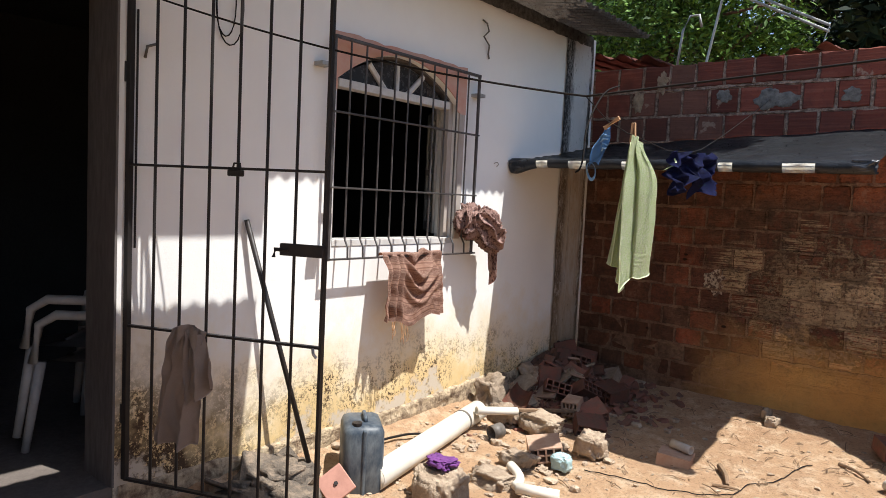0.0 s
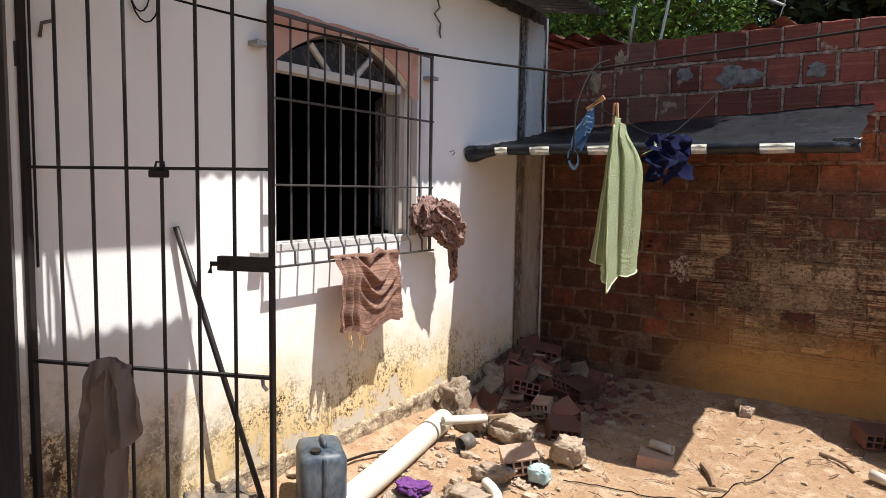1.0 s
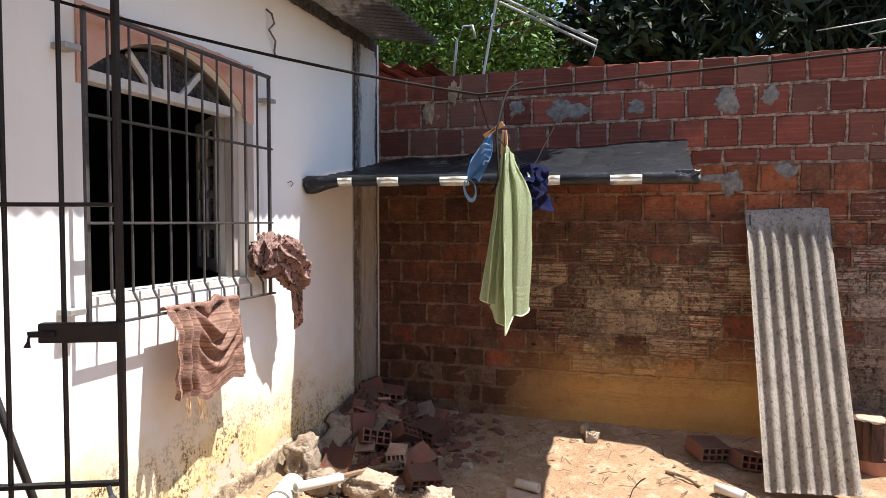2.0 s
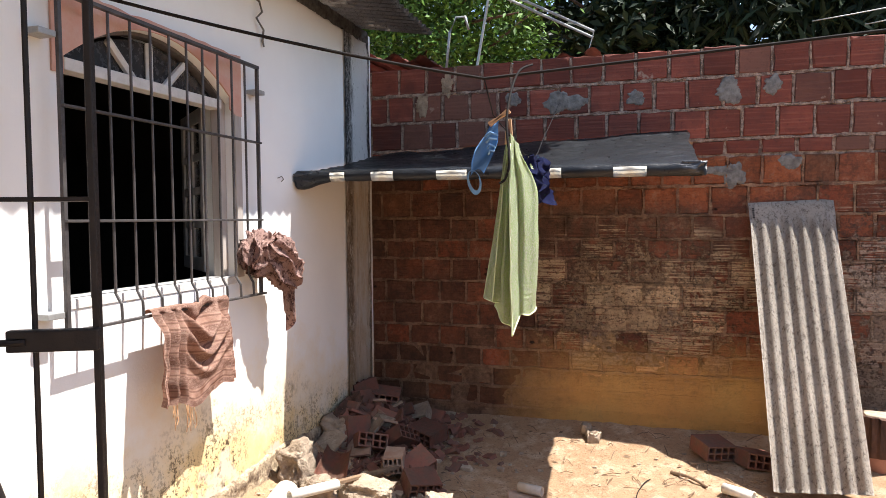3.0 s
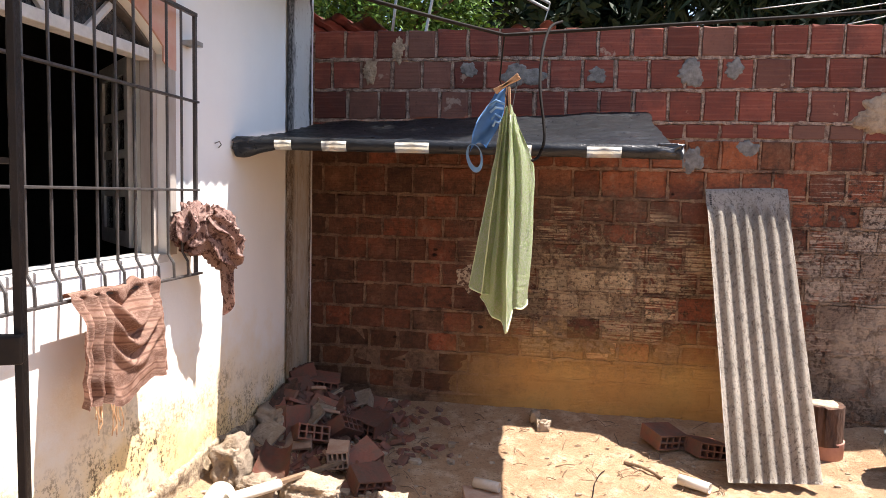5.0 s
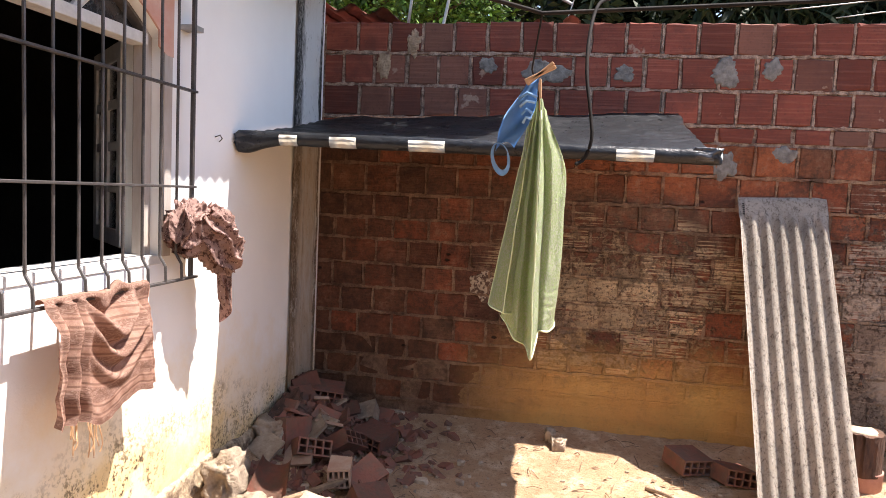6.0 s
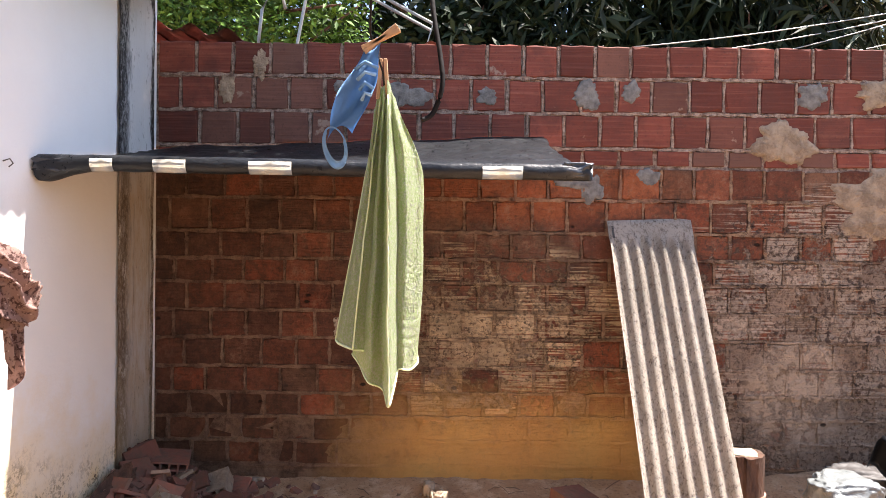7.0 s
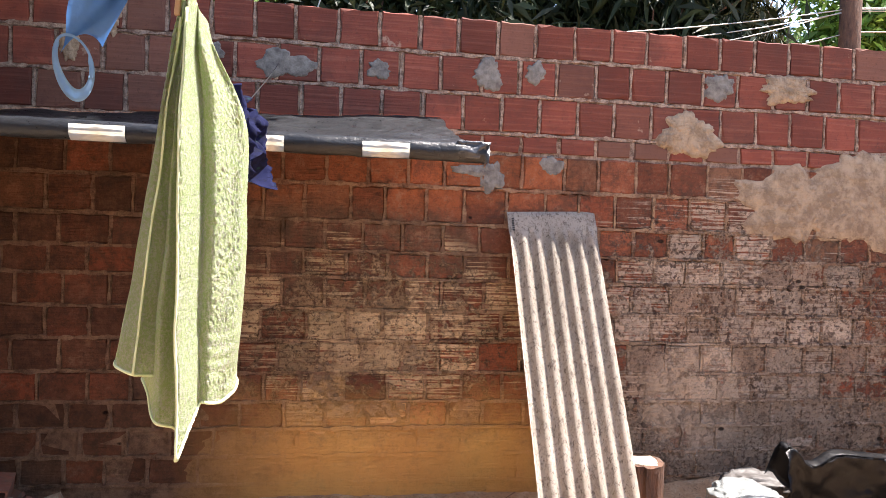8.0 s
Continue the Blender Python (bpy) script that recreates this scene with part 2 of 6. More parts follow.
    col = s.mix(worn, col, (0.62, 0.46, 0.33))
    # canopy shade towards the corner, put into the colour; the lime in the joints stays lighter
    corner_shade = s.calc("ADD", x, s.calc("MULTIPLY", s.calc("SUBTRACT", a, 0.5), 1.6))
    corner_shade = s.calc("MULTIPLY", s.step(corner_shade, 2.15, 0.95), s.step(s.calc("ADD", s.calc("MULTIPLY", s.noise(3.5, 6, 0.65, shift=(2, 5, 1)), 0.7), s.calc("MULTIPLY", r3, 0.3)), 0.28, 0.56))
    col = s.mix(s.calc("MULTIPLY", corner_shade, 0.82 if per_piece else 0.70), col, s.mix(s.step(dirt, 0.40, 0.58), (0.150, 0.072, 0.046), (0.062, 0.036, 0.026)) if per_piece else s.mix(s.step(dirt, 0.42, 0.58), (0.27, 0.165, 0.11), (0.095, 0.057, 0.040)))
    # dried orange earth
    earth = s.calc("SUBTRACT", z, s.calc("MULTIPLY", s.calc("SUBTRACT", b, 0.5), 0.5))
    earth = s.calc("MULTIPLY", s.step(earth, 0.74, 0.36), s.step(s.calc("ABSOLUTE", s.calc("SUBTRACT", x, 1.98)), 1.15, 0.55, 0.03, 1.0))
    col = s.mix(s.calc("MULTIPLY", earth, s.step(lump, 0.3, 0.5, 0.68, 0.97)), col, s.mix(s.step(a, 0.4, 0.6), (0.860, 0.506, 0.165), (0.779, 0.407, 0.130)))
    mould = s.calc("MULTIPLY", s.step(b, 0.54, 0.62), s.step(a, 0.46, 0.6))
    col = s.mix(s.calc("MULTIPLY", mould, s.step(z, 0.5, 0.8, 0.2, 0.6)), col, (0.072, 0.048, 0.034))
    # knocked-out holes
    hole = s.voronoi(4.2, (1.0, 1.0, 1.7))
    hole = s.calc("MULTIPLY", s.step(s.calc("ADD", hole, s.calc("MULTIPLY", s.calc("SUBTRACT", c, 0.5), 0.10)), 0.085, 0.055), s.step(s.noise(2.7, 2, 0.5, shift=(9, 4, 6)), 0.44, 0.50))
    col = s.mix(s.calc("MULTIPLY", hole, 0.9), col, (0.030, 0.018, 0.011))
    relief = s.calc("ADD", s.calc("ADD", s.calc("MULTIPLY", coat, 0.6), s.calc("MULTIPLY", lump, 1.3)), s.calc("ADD", s.calc("MULTIPLY", ribs, 0.8), s.calc("ADD", s.calc("MULTIPLY", c, 1.0), s.calc("MULTIPLY", tiny, 0.4))))
    relief = s.calc("SUBTRACT", relief, s.calc("MULTIPLY", hole, 2.0))
    s.bump(relief, 1.0, 0.018)
    if per_piece:
        col = s.vary(col, 0.17, s.calc("FRACT", s.calc("MULTIPLY", s.each(), 61.9)))
    return s.done(col)


def old_brick_material():
    s = Shade("old_brick", 0.9, spec=0.2)
    a, m, g = s.noise(5, 6), s.noise(24, 7, 0.75, shift=(1, 8, 3)), s.noise(70, 6, 0.85)
    r = s.each()
    r4 = s.calc("FRACT", s.calc("MULTIPLY", r, 41.3))
    col = s.mix(s.step(a, 0.3, 0.7), (0.36, 0.112, 0.055), (0.25, 0.078, 0.043))
    col = s.mix(s.step(r, 0.40, 0.80, 0, 0.75), col, (0.166, 0.057, 0.035))
    col = s.mix(s.step(r4, 0.82, 0.90, 0, 0.5), col, (0.496, 0.116, 0.052))
    col = s.mix(s.step(r4, 0.16, 0.08, 0, 0.6), col, (0.290, 0.170, 0.101))
    col = s.mix(s.step(m, 0.52, 0.64, 0, 0.55), col, (0.094, 0.039, 0.026))
    col = s.mix(s.step(g, 0.55, 0.66, 0, 0.55), col, (0.414, 0.208, 0.118))
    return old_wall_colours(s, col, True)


def old_mortar_material():
    s = Shade("old_mortar", 0.95, spec=0.2)
    x, y, z = s.axis()
    n = s.calc("ADD", s.noise(8, 9, 0.75), s.step(x, 0.9, 1.8, -0.01, 0.02))
    col = s.mix(s.step(n, 0.38, 0.47), (0.13, 0.068, 0.042), (0.36, 0.205, 0.13))
    col = s.mix(s.step(n, 0.50, 0.57), col, (0.472, 0.303, 0.185))
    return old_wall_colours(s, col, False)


def film_material(name, pale, dark):
    """A dried coat that carries on the stains of the wall behind it."""
    s = Shade(name, 0.95, spec=0.2)
    col = s.mix(s.step(s.noise(6, 8, 0.75), 0.40, 0.60), pale, dark)
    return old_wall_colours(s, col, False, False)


def thin_cloth(s, col, share):
    """Cloth that lets part of the sun through."""
    t = s.add("ShaderNodeBsdfTranslucent")
    m = s.add("ShaderNodeMixShader")
    m.inputs[0].default_value = share
    s.link(col, t.inputs["Color"])
    s.link(s.b.outputs[0], m.inputs[1])
    s.link(t.outputs[0], m.inputs[2])
    out = s.nt.nodes["Material Output"]
    s.link(m.outputs[0], out.inputs["Surface"])
    return s.done(col)


def towel_material():
    s = Shade("green_terry", 0.95, spec=0.1, world_space=False)
    a, c = s.noise(9, 4), s.noise(190, 4, 0.85)
    col = s.mix(s.step(a, 0.3, 0.7), (0.70, 0.84, 0.42), (0.78, 0.88, 0.52))
    # near-white specks: sun glints on the loop tips, put into the colour
    col = s.mix(s.step(c, 0.46, 0.56, 0, 0.9), col, (0.95, 0.96, 0.84))
    s.bump(s.calc("ADD", c, s.noise(90, 3, 0.7)), 1.0, 0.012)
    return thin_cloth(s, col, 0.34)


def print_material(name, base, dark, light, scale):
    """Cloth with a printed pattern."""
    s = Shade(name, 0.9, spec=0.15, world_space=False)
    v = s.voronoi(scale)
    n = s.noise(scale * 0.8, 5, 0.7)
    col = s.mix(s.step(n, 0.50, 0.58), base, dark)
    col = s.mix(s.step(v, 0.18, 0.08), col, light)
    s.bump(s.noise(300, 2), 0.3, 0.002)
    return s.done(col)


def shawl_material(name, base, dark, light):
    """Woven cloth: broad bands across it, figured in every second one, with thin pale lines between."""
    s = Shade(name, 0.92, spec=0.12, world_space=False)
    uv = s.add("ShaderNodeUVMap").outputs[0]
    sep = s.add("ShaderNodeSeparateXYZ")
    s.link(uv, sep.inputs[0])
    u, v = sep.outputs[0], sep.outputs[1]
    k = s.calc("FRACT", s.calc("MULTIPLY", v, 4.5))
    wide = s.step(s.calc("ABSOLUTE", s.calc("SUBTRACT", k, 0.5)), 0.27, 0.24)
    thin = s.step(s.calc("ABSOLUTE", s.calc("SUBTRACT", s.calc("ABSOLUTE", s.calc("SUBTRACT", k, 0.5)), 0.36)), 0.045, 0.030)
    fig = s.add("ShaderNodeTexNoise", Scale=30.0, Detail=1.0, Distortion=2.0)
    s.link(uv, fig.inputs["Vector"])
    swirl = s.step(s.calc("ABSOLUTE", s.calc("SUBTRACT", fig.outputs["Fac"], 0.5)), 0.06, 0.03)
    n = s.noise(30, 5, 0.75)
    col = s.mix(s.step(n, 0.4, 0.65, 0, 0.6), base, light)
    col = s.mix(s.calc("MULTIPLY", wide, 0.55), col, dark)
    col = s.mix(s.calc("MULTIPLY", s.calc("MULTIPLY", swirl, wide), 0.45), col, light)
    col = s.mix(s.calc("MULTIPLY", thin, 0.55), col, dark)
    col = s.mix(s.step(s.noise(260, 3, 0.8), 0.52, 0.64, 0, 0.25), col, dark)
    s.bump(s.noise(300, 3), 0.5, 0.003)
    return s.done(col)


def leaf_material(name, a, b):
    s = Shade(name, 0.6, spec=0.22)
    col = s.mix(s.island(), a, b)
    s.b.inputs["Transmission Weight"].default_value = 0.0
    return s.done(col)


def fibre_cement(name, a, b):
    """Weathered corrugated sheet: pale crests, dark lichen in patches."""
    s = Shade(name, 0.92, spec=0.2)
    big, fine, tiny = s.noise(3, 6), s.noise(30, 7, 0.8), s.noise(150, 4, 0.8)
    col = s.mix(s.step(big, 0.35, 0.65), a, b)
    col = s.mix(s.step(fine, 0.52, 0.66, 0, 0.6), col, (0.20, 0.18, 0.16))
    col = s.mix(s.step(tiny, 0.6, 0.7, 0, 0.6), col, (0.62, 0.58, 0.52))
    col = s.mix(s.step(s.noise(55, 7, 0.9, stretch=(1, 1, 0.6)), 0.535, 0.575, 0, 0.9), col, (0.13, 0.10, 0.08))
    col = s.mix(s.step(s.noise(26, 8, 0.85, stretch=(1, 1, 0.35), shift=(3, 1, 0)), 0.54, 0.62, 0, 0.6), col, (0.20, 0.16, 0.13))
    s.bump(s.calc("ADD", fine, tiny), 0.5, 0.006)
    return s.done(col)


SOIL = soil_material()
WHITE = white_wall_material()
PILASTER = pilaster_material()
NEW_BRICK, OLD_BRICK, OLD_MORTAR = new_brick_material(), old_brick_material(), old_mortar_material()
NEW_MORTAR = plain("new_mortar", (0.47, 0.34, 0.26), (0.17, 0.105, 0.075), 26, 0.95, bump=1.0, dist=0.016, grain=110, lo=0.42, hi=0.58)
GREY_MORTAR = plain("grey_mortar", (0.24, 0.225, 0.20), (0.085, 0.075, 0.068), 24, 0.95, bump=0.7, dist=0.01)
EARTH_FILM = film_material("dried_mud", (0.44, 0.245, 0.105), (0.28, 0.160, 0.078))
MORTAR_FILM = film_material("scraped_mortar", (0.46, 0.34, 0.245), (0.26, 0.18, 0.128))
TAN_PLASTER = plain("tan_plaster", (0.45, 0.33, 0.22), (0.27, 0.19, 0.125), 11, 0.95, bump=1.0, dist=0.03, lo=0.42, hi=0.58)
FOOT_PLASTER = plain("eroded_plaster", (0.56, 0.44, 0.29), (0.17, 0.115, 0.075), 13, 0.95, bump=1.0, dist=0.02, lo=0.42, hi=0.60)
SPLASH = plain("speckled_mortar", (0.42, 0.33, 0.24), (0.10, 0.055, 0.038), 42, 0.95, bump=1.0, dist=0.015, lo=0.46, hi=0.53)
DARK_RUBBLE = plain("dark_rubble", (0.12, 0.098, 0.078), (0.26, 0.20, 0.145), 15, 0.95, bump=1.0, dist=0.02, lo=0.46, hi=0.60)
PINK_PLASTER = plain("pink_plaster", (0.56, 0.27, 0.20), (0.58, 0.38, 0.30), 7, 0.9, bump=0.4, dist=0.006)
# plaster lowered to near black: the room's shade is in the colour
INSIDE = plain("darkened_inner_plaster", (0.045, 0.043, 0.041), (0.030, 0.029, 0.028), 3, 0.9)
# cement lowered as well, its colour carries part of the indoor shade
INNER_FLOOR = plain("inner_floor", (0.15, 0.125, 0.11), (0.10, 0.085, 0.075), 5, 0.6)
IRON = plain("black_iron", (0.016, 0.015, 0.016), (0.035, 0.028, 0.025), 18, 0.5, 0.3, grain=120)
GRILLE_IRON = plain("grey_painted_iron", (0.10, 0.09, 0.085), (0.05, 0.045, 0.045), 18, 0.45, 0.3, grain=120)
FRAME_WOOD = plain("window_wood", (0.45, 0.40, 0.36), (0.33, 0.28, 0.24), 12, 0.75, stretch=(1, 1, 0.2))
DOOR_WOOD = plain("dark_door_wood", (0.13, 0.115, 0.108), (0.085, 0.075, 0.07), 10, 0.7, stretch=(1, 1, 0.2))
FRAME_WHITE = plain("white_window_paint", (0.62, 0.60, 0.57), (0.50, 0.48, 0.45), 10, 0.6)
GLASS_DARK = plain("dusty_dark_glass", (0.02, 0.02, 0.022), (0.035, 0.033, 0.032), 4, 0.25, spec=0.6)
ROOF = fibre_cement("roof_sheet", (0.34, 0.31, 0.28), (0.24, 0.22, 0.20))
SHEET = fibre_cement("leaning_sheet", (0.60, 0.535, 0.455), (0.44, 0.385, 0.32))
TARP = plain("black_tarp", (0.022, 0.024, 0.028), (0.042, 0.045, 0.050), 5, 0.36, spec=0.6, bump=0.5, dist=0.01, grain=25)
PVC = plain("white_pvc", (0.74, 0.70, 0.61), (0.66, 0.61, 0.51), 7, 0.4, spec=0.5, bump=0.05)
PVC_BROWN = plain("dirty_pvc", (0.55, 0.48, 0.40), (0.40, 0.33, 0.26), 9, 0.6)
RED_CLAY = plain("red_clay", (0.24, 0.092, 0.060), (0.17, 0.100, 0.070), 11, 0.9, bump=0.8, dist=0.008, lo=0.42, hi=0.60, vary=0.45)
PALE_CLAY = plain("dusty_clay", (0.42, 0.30, 0.215), (0.34, 0.19, 0.125), 9, 0.9, bump=0.5, vary=0.2)
STONE = plain("rubble_stone", (0.46, 0.365, 0.265), (0.25, 0.18, 0.125), 13, 0.95, bump=0.9, dist=0.02, vary=0.2)
JUG_BLUE = plain("grimy_blue_plastic", (0.028, 0.042, 0.060), (0.15, 0.17, 0.18), 9, 0.5, bump=0.15, lo=0.42, hi=0.68, stretch=(1, 1, 0.5))
TOWEL = towel_material()
HEM = plain("towel_hem", (0.74, 0.80, 0.54), (0.62, 0.71, 0.40), 60, 0.95, grain=200)
MASK_BLUE = plain("blue_mask_cloth", (0.10, 0.22, 0.40), (0.14, 0.28, 0.47), 20, 0.8, bump=0.2)
# same cloth made paler: light coming through the loop, put into the colour
PALE_BLUE = plain("pale_mask_cloth", (0.24, 0.40, 0.58), (0.19, 0.34, 0.53), 20, 0.8)
NAVY = print_material("navy_cloth", (0.011, 0.014, 0.058), (0.009, 0.010, 0.032), (0.014, 0.045, 0.055), 26)
RUST_CLOTH = shawl_material("rust_woven_cloth", (0.42, 0.245, 0.18), (0.15, 0.068, 0.050), (0.62, 0.43, 0.34))
LEOPARD = print_material("mottled_brown_cloth", (0.46, 0.30, 0.255), (0.13, 0.066, 0.055), (0.78, 0.64, 0.57), 52)
TAUPE = plain("taupe_cloth", (0.40, 0.325, 0.28), (0.33, 0.265, 0.225), 9, 0.95, grain=200)
PEG_WOOD = plain("peg_wood", (0.50, 0.30, 0.16), (0.40, 0.23, 0.12), 30, 0.7)
CABLE = plain("black_cable", (0.010, 0.009, 0.009), (0.022, 0.018, 0.016), 30, 0.8, spec=0.12)
WIRE = plain("dull_wire", (0.16, 0.14, 0.12), (0.08, 0.07, 0.06), 30, 0.6)
BARK = plain("bark", (0.15, 0.075, 0.045), (0.05, 0.03, 0.022), 22, 0.95, bump=0.9, dist=0.02, stretch=(1, 1, 0.3))
LEAVES = leaf_material("broad_leaves", (0.018, 0.045, 0.009), (0.13, 0.25, 0.035))
# leaf green pushed towards black: shade under the tall trees is in the colour
SHADED_LEAVES = leaf_material("shaded_leaves", (0.005, 0.011, 0.005), (0.020, 0.036, 0.013))
BAMBOO = leaf_material("strap_leaves", (0.012, 0.018, 0.008), (0.09, 0.10, 0.04))
TILE = plain("roof_tile", (0.20, 0.070, 0.048), (0.12, 0.046, 0.036), 9, 0.9, bump=0.4)
GREY_METAL = plain("grey_metal", (0.42, 0.42, 0.40), (0.30, 0.30, 0.29), 9, 0.5, 0.5)
# white plastic, greyed so that its colour holds the dim indoor light
CHAIR_WHITE = plain("white_plastic_greyed", (0.40, 0.39, 0.375), (0.31, 0.30, 0.29), 9, 0.5)
BLACK_SHEET = plain("black_plastic_sheet", (0.008, 0.008, 0.010), (0.020, 0.020, 0.022), 6, 0.42, spec=0.35, bump=0.35, dist=0.01, grain=22, lo=0.5, hi=0.75)
BAG_GREY = plain("grey_plastic_bag", (0.075, 0.068, 0.063), (0.045, 0.04, 0.037), 9, 0.6, spec=0.4, bump=0.5, dist=0.01, grain=30)
PURPLE = plain("purple_cloth", (0.16, 0.045, 0.20), (0.10, 0.03, 0.14), 20, 0.9)
BAG_PALE = plain("pale_plastic_bag", (0.22, 0.235, 0.23), (0.13, 0.14, 0.135), 9, 0.35, spec=0.5, bump=0.8, dist=0.01, grain=30)
BAG_TEAL = plain("teal_plastic", (0.42, 0.56, 0.56), (0.30, 0.46, 0.48), 16, 0.4)
BASIN_BLUE = plain("blue_plastic", (0.05, 0.25, 0.50), (0.06, 0.30, 0.55), 9, 0.4)
TWIG = plain("dry_twig", (0.16, 0.10, 0.06), (0.26, 0.17, 0.10), 20, 0.95)
PINK_BOARD = plain("pale_pink_board", (0.50, 0.26, 0.20), (0.38, 0.19, 0.145), 8, 0.85)


# ---- building helpers ----
def part(name, bm, material, parent=None, label="", smooth=False):
    me = bpy.data.meshes.new(name)
    bm.to_mesh(me)
    bm.free()
    me.materials.append(material)
    if smooth:
        for p in me.polygons:
            p.use_smooth = True
    ob = new(name, me)
    if parent is not None:
        ob.parent = parent
    if label:
        ob["label"] = label
    return ob


def thing(name, label, category, group="", kind="", at=None):
    return tagged(at if at is not None else new(name), label, category, group, kind)


def box(bm, x0, x1, y0, y1, z0, z1, bevel=0.0, m=None):
    r = bmesh.ops.create_cube(bm, size=1.0)
    vs = r["verts"]
    for v in vs:
        v.co = Vector(((x0 + x1) / 2 + v.co.x * (x1 - x0), (y0 + y1) / 2 + v.co.y * (y1 - y0), (z0 + z1) / 2 + v.co.z * (z1 - z0)))
    if bevel:
        es = list({e for v in vs for e in v.link_edges})
        r = bmesh.ops.bevel(bm, geom=es, offset=bevel, segments=2, profile=0.5, affect="EDGES")
        vs = list({v for f in r["faces"] for v in f.verts} | {v for v in vs if v.is_valid})
    if m is not None:
        bmesh.ops.transform(bm, matrix=m, verts=vs)
    return vs


def tube(bm, pts, r, seg=8, cap=True, r_end=None):
    """A round bar along pts."""
    pts = [Vector(p) for p in pts]
    rings = []
    up = Vector((0, 0, 1))
    for i, p in enumerate(pts):
        d = (pts[min(i + 1, len(pts) - 1)] - pts[max(i - 1, 0)]).normalized()
        a = d.cross(up if abs(d.z) < 0.95 else Vector((1, 0, 0))).normalized()
        b = d.cross(a).normalized()
        rad = r if r_end is None else r + (r_end - r) * i / max(1, len(pts) - 1)
        rings.append([bm.verts.new(p + rad * (math.cos(2 * math.pi * k / seg) * a + math.sin(2 * math.pi * k / seg) * b)) for k in range(seg)])
    for r0, r1 in zip(rings, rings[1:]):
        for k in range(seg):
            bm.faces.new((r0[k], r0[(k + 1) % seg], r1[(k + 1) % seg], r1[k]))
    if cap:
        bm.faces.new(rings[0][::-1])
        bm.faces.new(rings[-1])
    return rings


def hollow(bm, p0, p1, r, wall=0.004, seg=20):
    """An open pipe with a real wall."""
    a = tube(bm, [p0, p1], r, seg, False)
    b = tube(bm, [p0, p1], r - wall, seg, False)
    for i in (0, 1):
        for k in range(seg):
            bm.faces.new((a[i][k], a[i][(k + 1) % seg], b[i][(k + 1) % seg], b[i][k]))
    bmesh.ops.recalc_face_normals(bm, faces=bm.faces[:])


def sag(p, q, drop, n=16):
    p, q = Vector(p), Vector(q)
    return [p.lerp(q, i / n) - Vector((0, 0, drop * 4 * (i / n) * (1 - i / n))) for i in range(n + 1)]


def surface(bm, f, nu, nv, thick=0.0):
    """A sheet from f(u, v), with thickness along its normals."""
    P = [[Vector(f(i / nu, j / nv)) for i in range(nu + 1)] for j in range(nv + 1)]
    vs = [[bm.verts.new(p) for p in row] for row in P]
    fs = []
    for j in range(nv):
        for i in range(nu):
            fs.append(bm.faces.new((vs[j][i], vs[j][i + 1], vs[j + 1][i + 1], vs[j + 1][i])))
    uv = bm.loops.layers.uv.verify()
    for k, f_ in enumerate(fs):
        i, j = k % nu, k // nu
        for loop, (du, dv) in zip(f_.loops, ((0, 0), (1, 0), (1, 1), (0, 1))):
            loop[uv].uv = ((i + du) / nu, (j + dv) / nv)
    if thick:
        bmesh.ops.solidify(bm, geom=fs, thickness=thick)
    return vs


def rock(bm, c, size, seed, m=None, sub=4, rough=1.0):
    r = bmesh.ops.create_icosphere(bm, subdivisions=sub, radius=1.0)
    for v in r["verts"]:
        d = v.co.normalized()
        n = noise.noise(d * 1.3 + Vector((seed * 7.1, 0, 0)))
        n2 = noise.noise(d * 4 + Vector((0, seed * 3.7, 0)))
        q = Vector([math.copysign(abs(k) ** 0.6, k) for k in d])
        n3 = noise.noise(d * 11 + Vector((seed, seed, 0)))
        v.co = Vector((q.x * size[0], q.y * size[1], q.z * size[2])) * (0.85 + rough * (0.42 * n + 0.24 * n2 + 0.09 * n3))
        if m is not None:
            v.co = m.to_3x3() @ v.co
        v.co += Vector(c)


def rounded(pts, n=8):
    """A smooth run through a few points."""
    pts = [Vector(p) for p in pts]
    out = []
    for i in range(len(pts) - 1):
        q0, q1, q2, q3 = pts[max(0, i - 1)], pts[i], pts[i + 1], pts[min(len(pts) - 1, i + 2)]
        for k in range(n):
            w = k / n
            out.append(0.5 * (2 * q1 + (q2 - q0) * w + (2 * q0 - 5 * q1 + 4 * q2 - q3) * w * w + (3 * q1 - q0 - 3 * q2 + q3) * w ** 3))
    return out + [pts[-1]]


def smooth_step(a, b, x):
    t = min(1, max(0, (x - a) / (b - a)))
    return t * t * (3 - 2 * t)


def ground_z(x, y):
    """The height of the yard: earth banked up along both walls."""
    if x < -0.15:
        return 0.02
    h = 0.115 * math.exp(-max(0.0, -y) / 0.45) if y < 0.02 else 0.11
    h = max(h, 0.15 * math.exp(-max(0.0, x + 0.09) / 0.22))
    h += 0.10 * smooth_step(3.0, 4.3, x) * smooth_step(-2.5, -0.6, y)
    return h


def bumpy(x, y):
    p = Vector((x, y, 0))
    return ground_z(x, y) + 0.012 * noise.noise(p * 2.3) + 0.010 * noise.noise(p * 7) + 0.006 * noise.noise(p * 19) + 0.004 * noise.noise(p * 43)


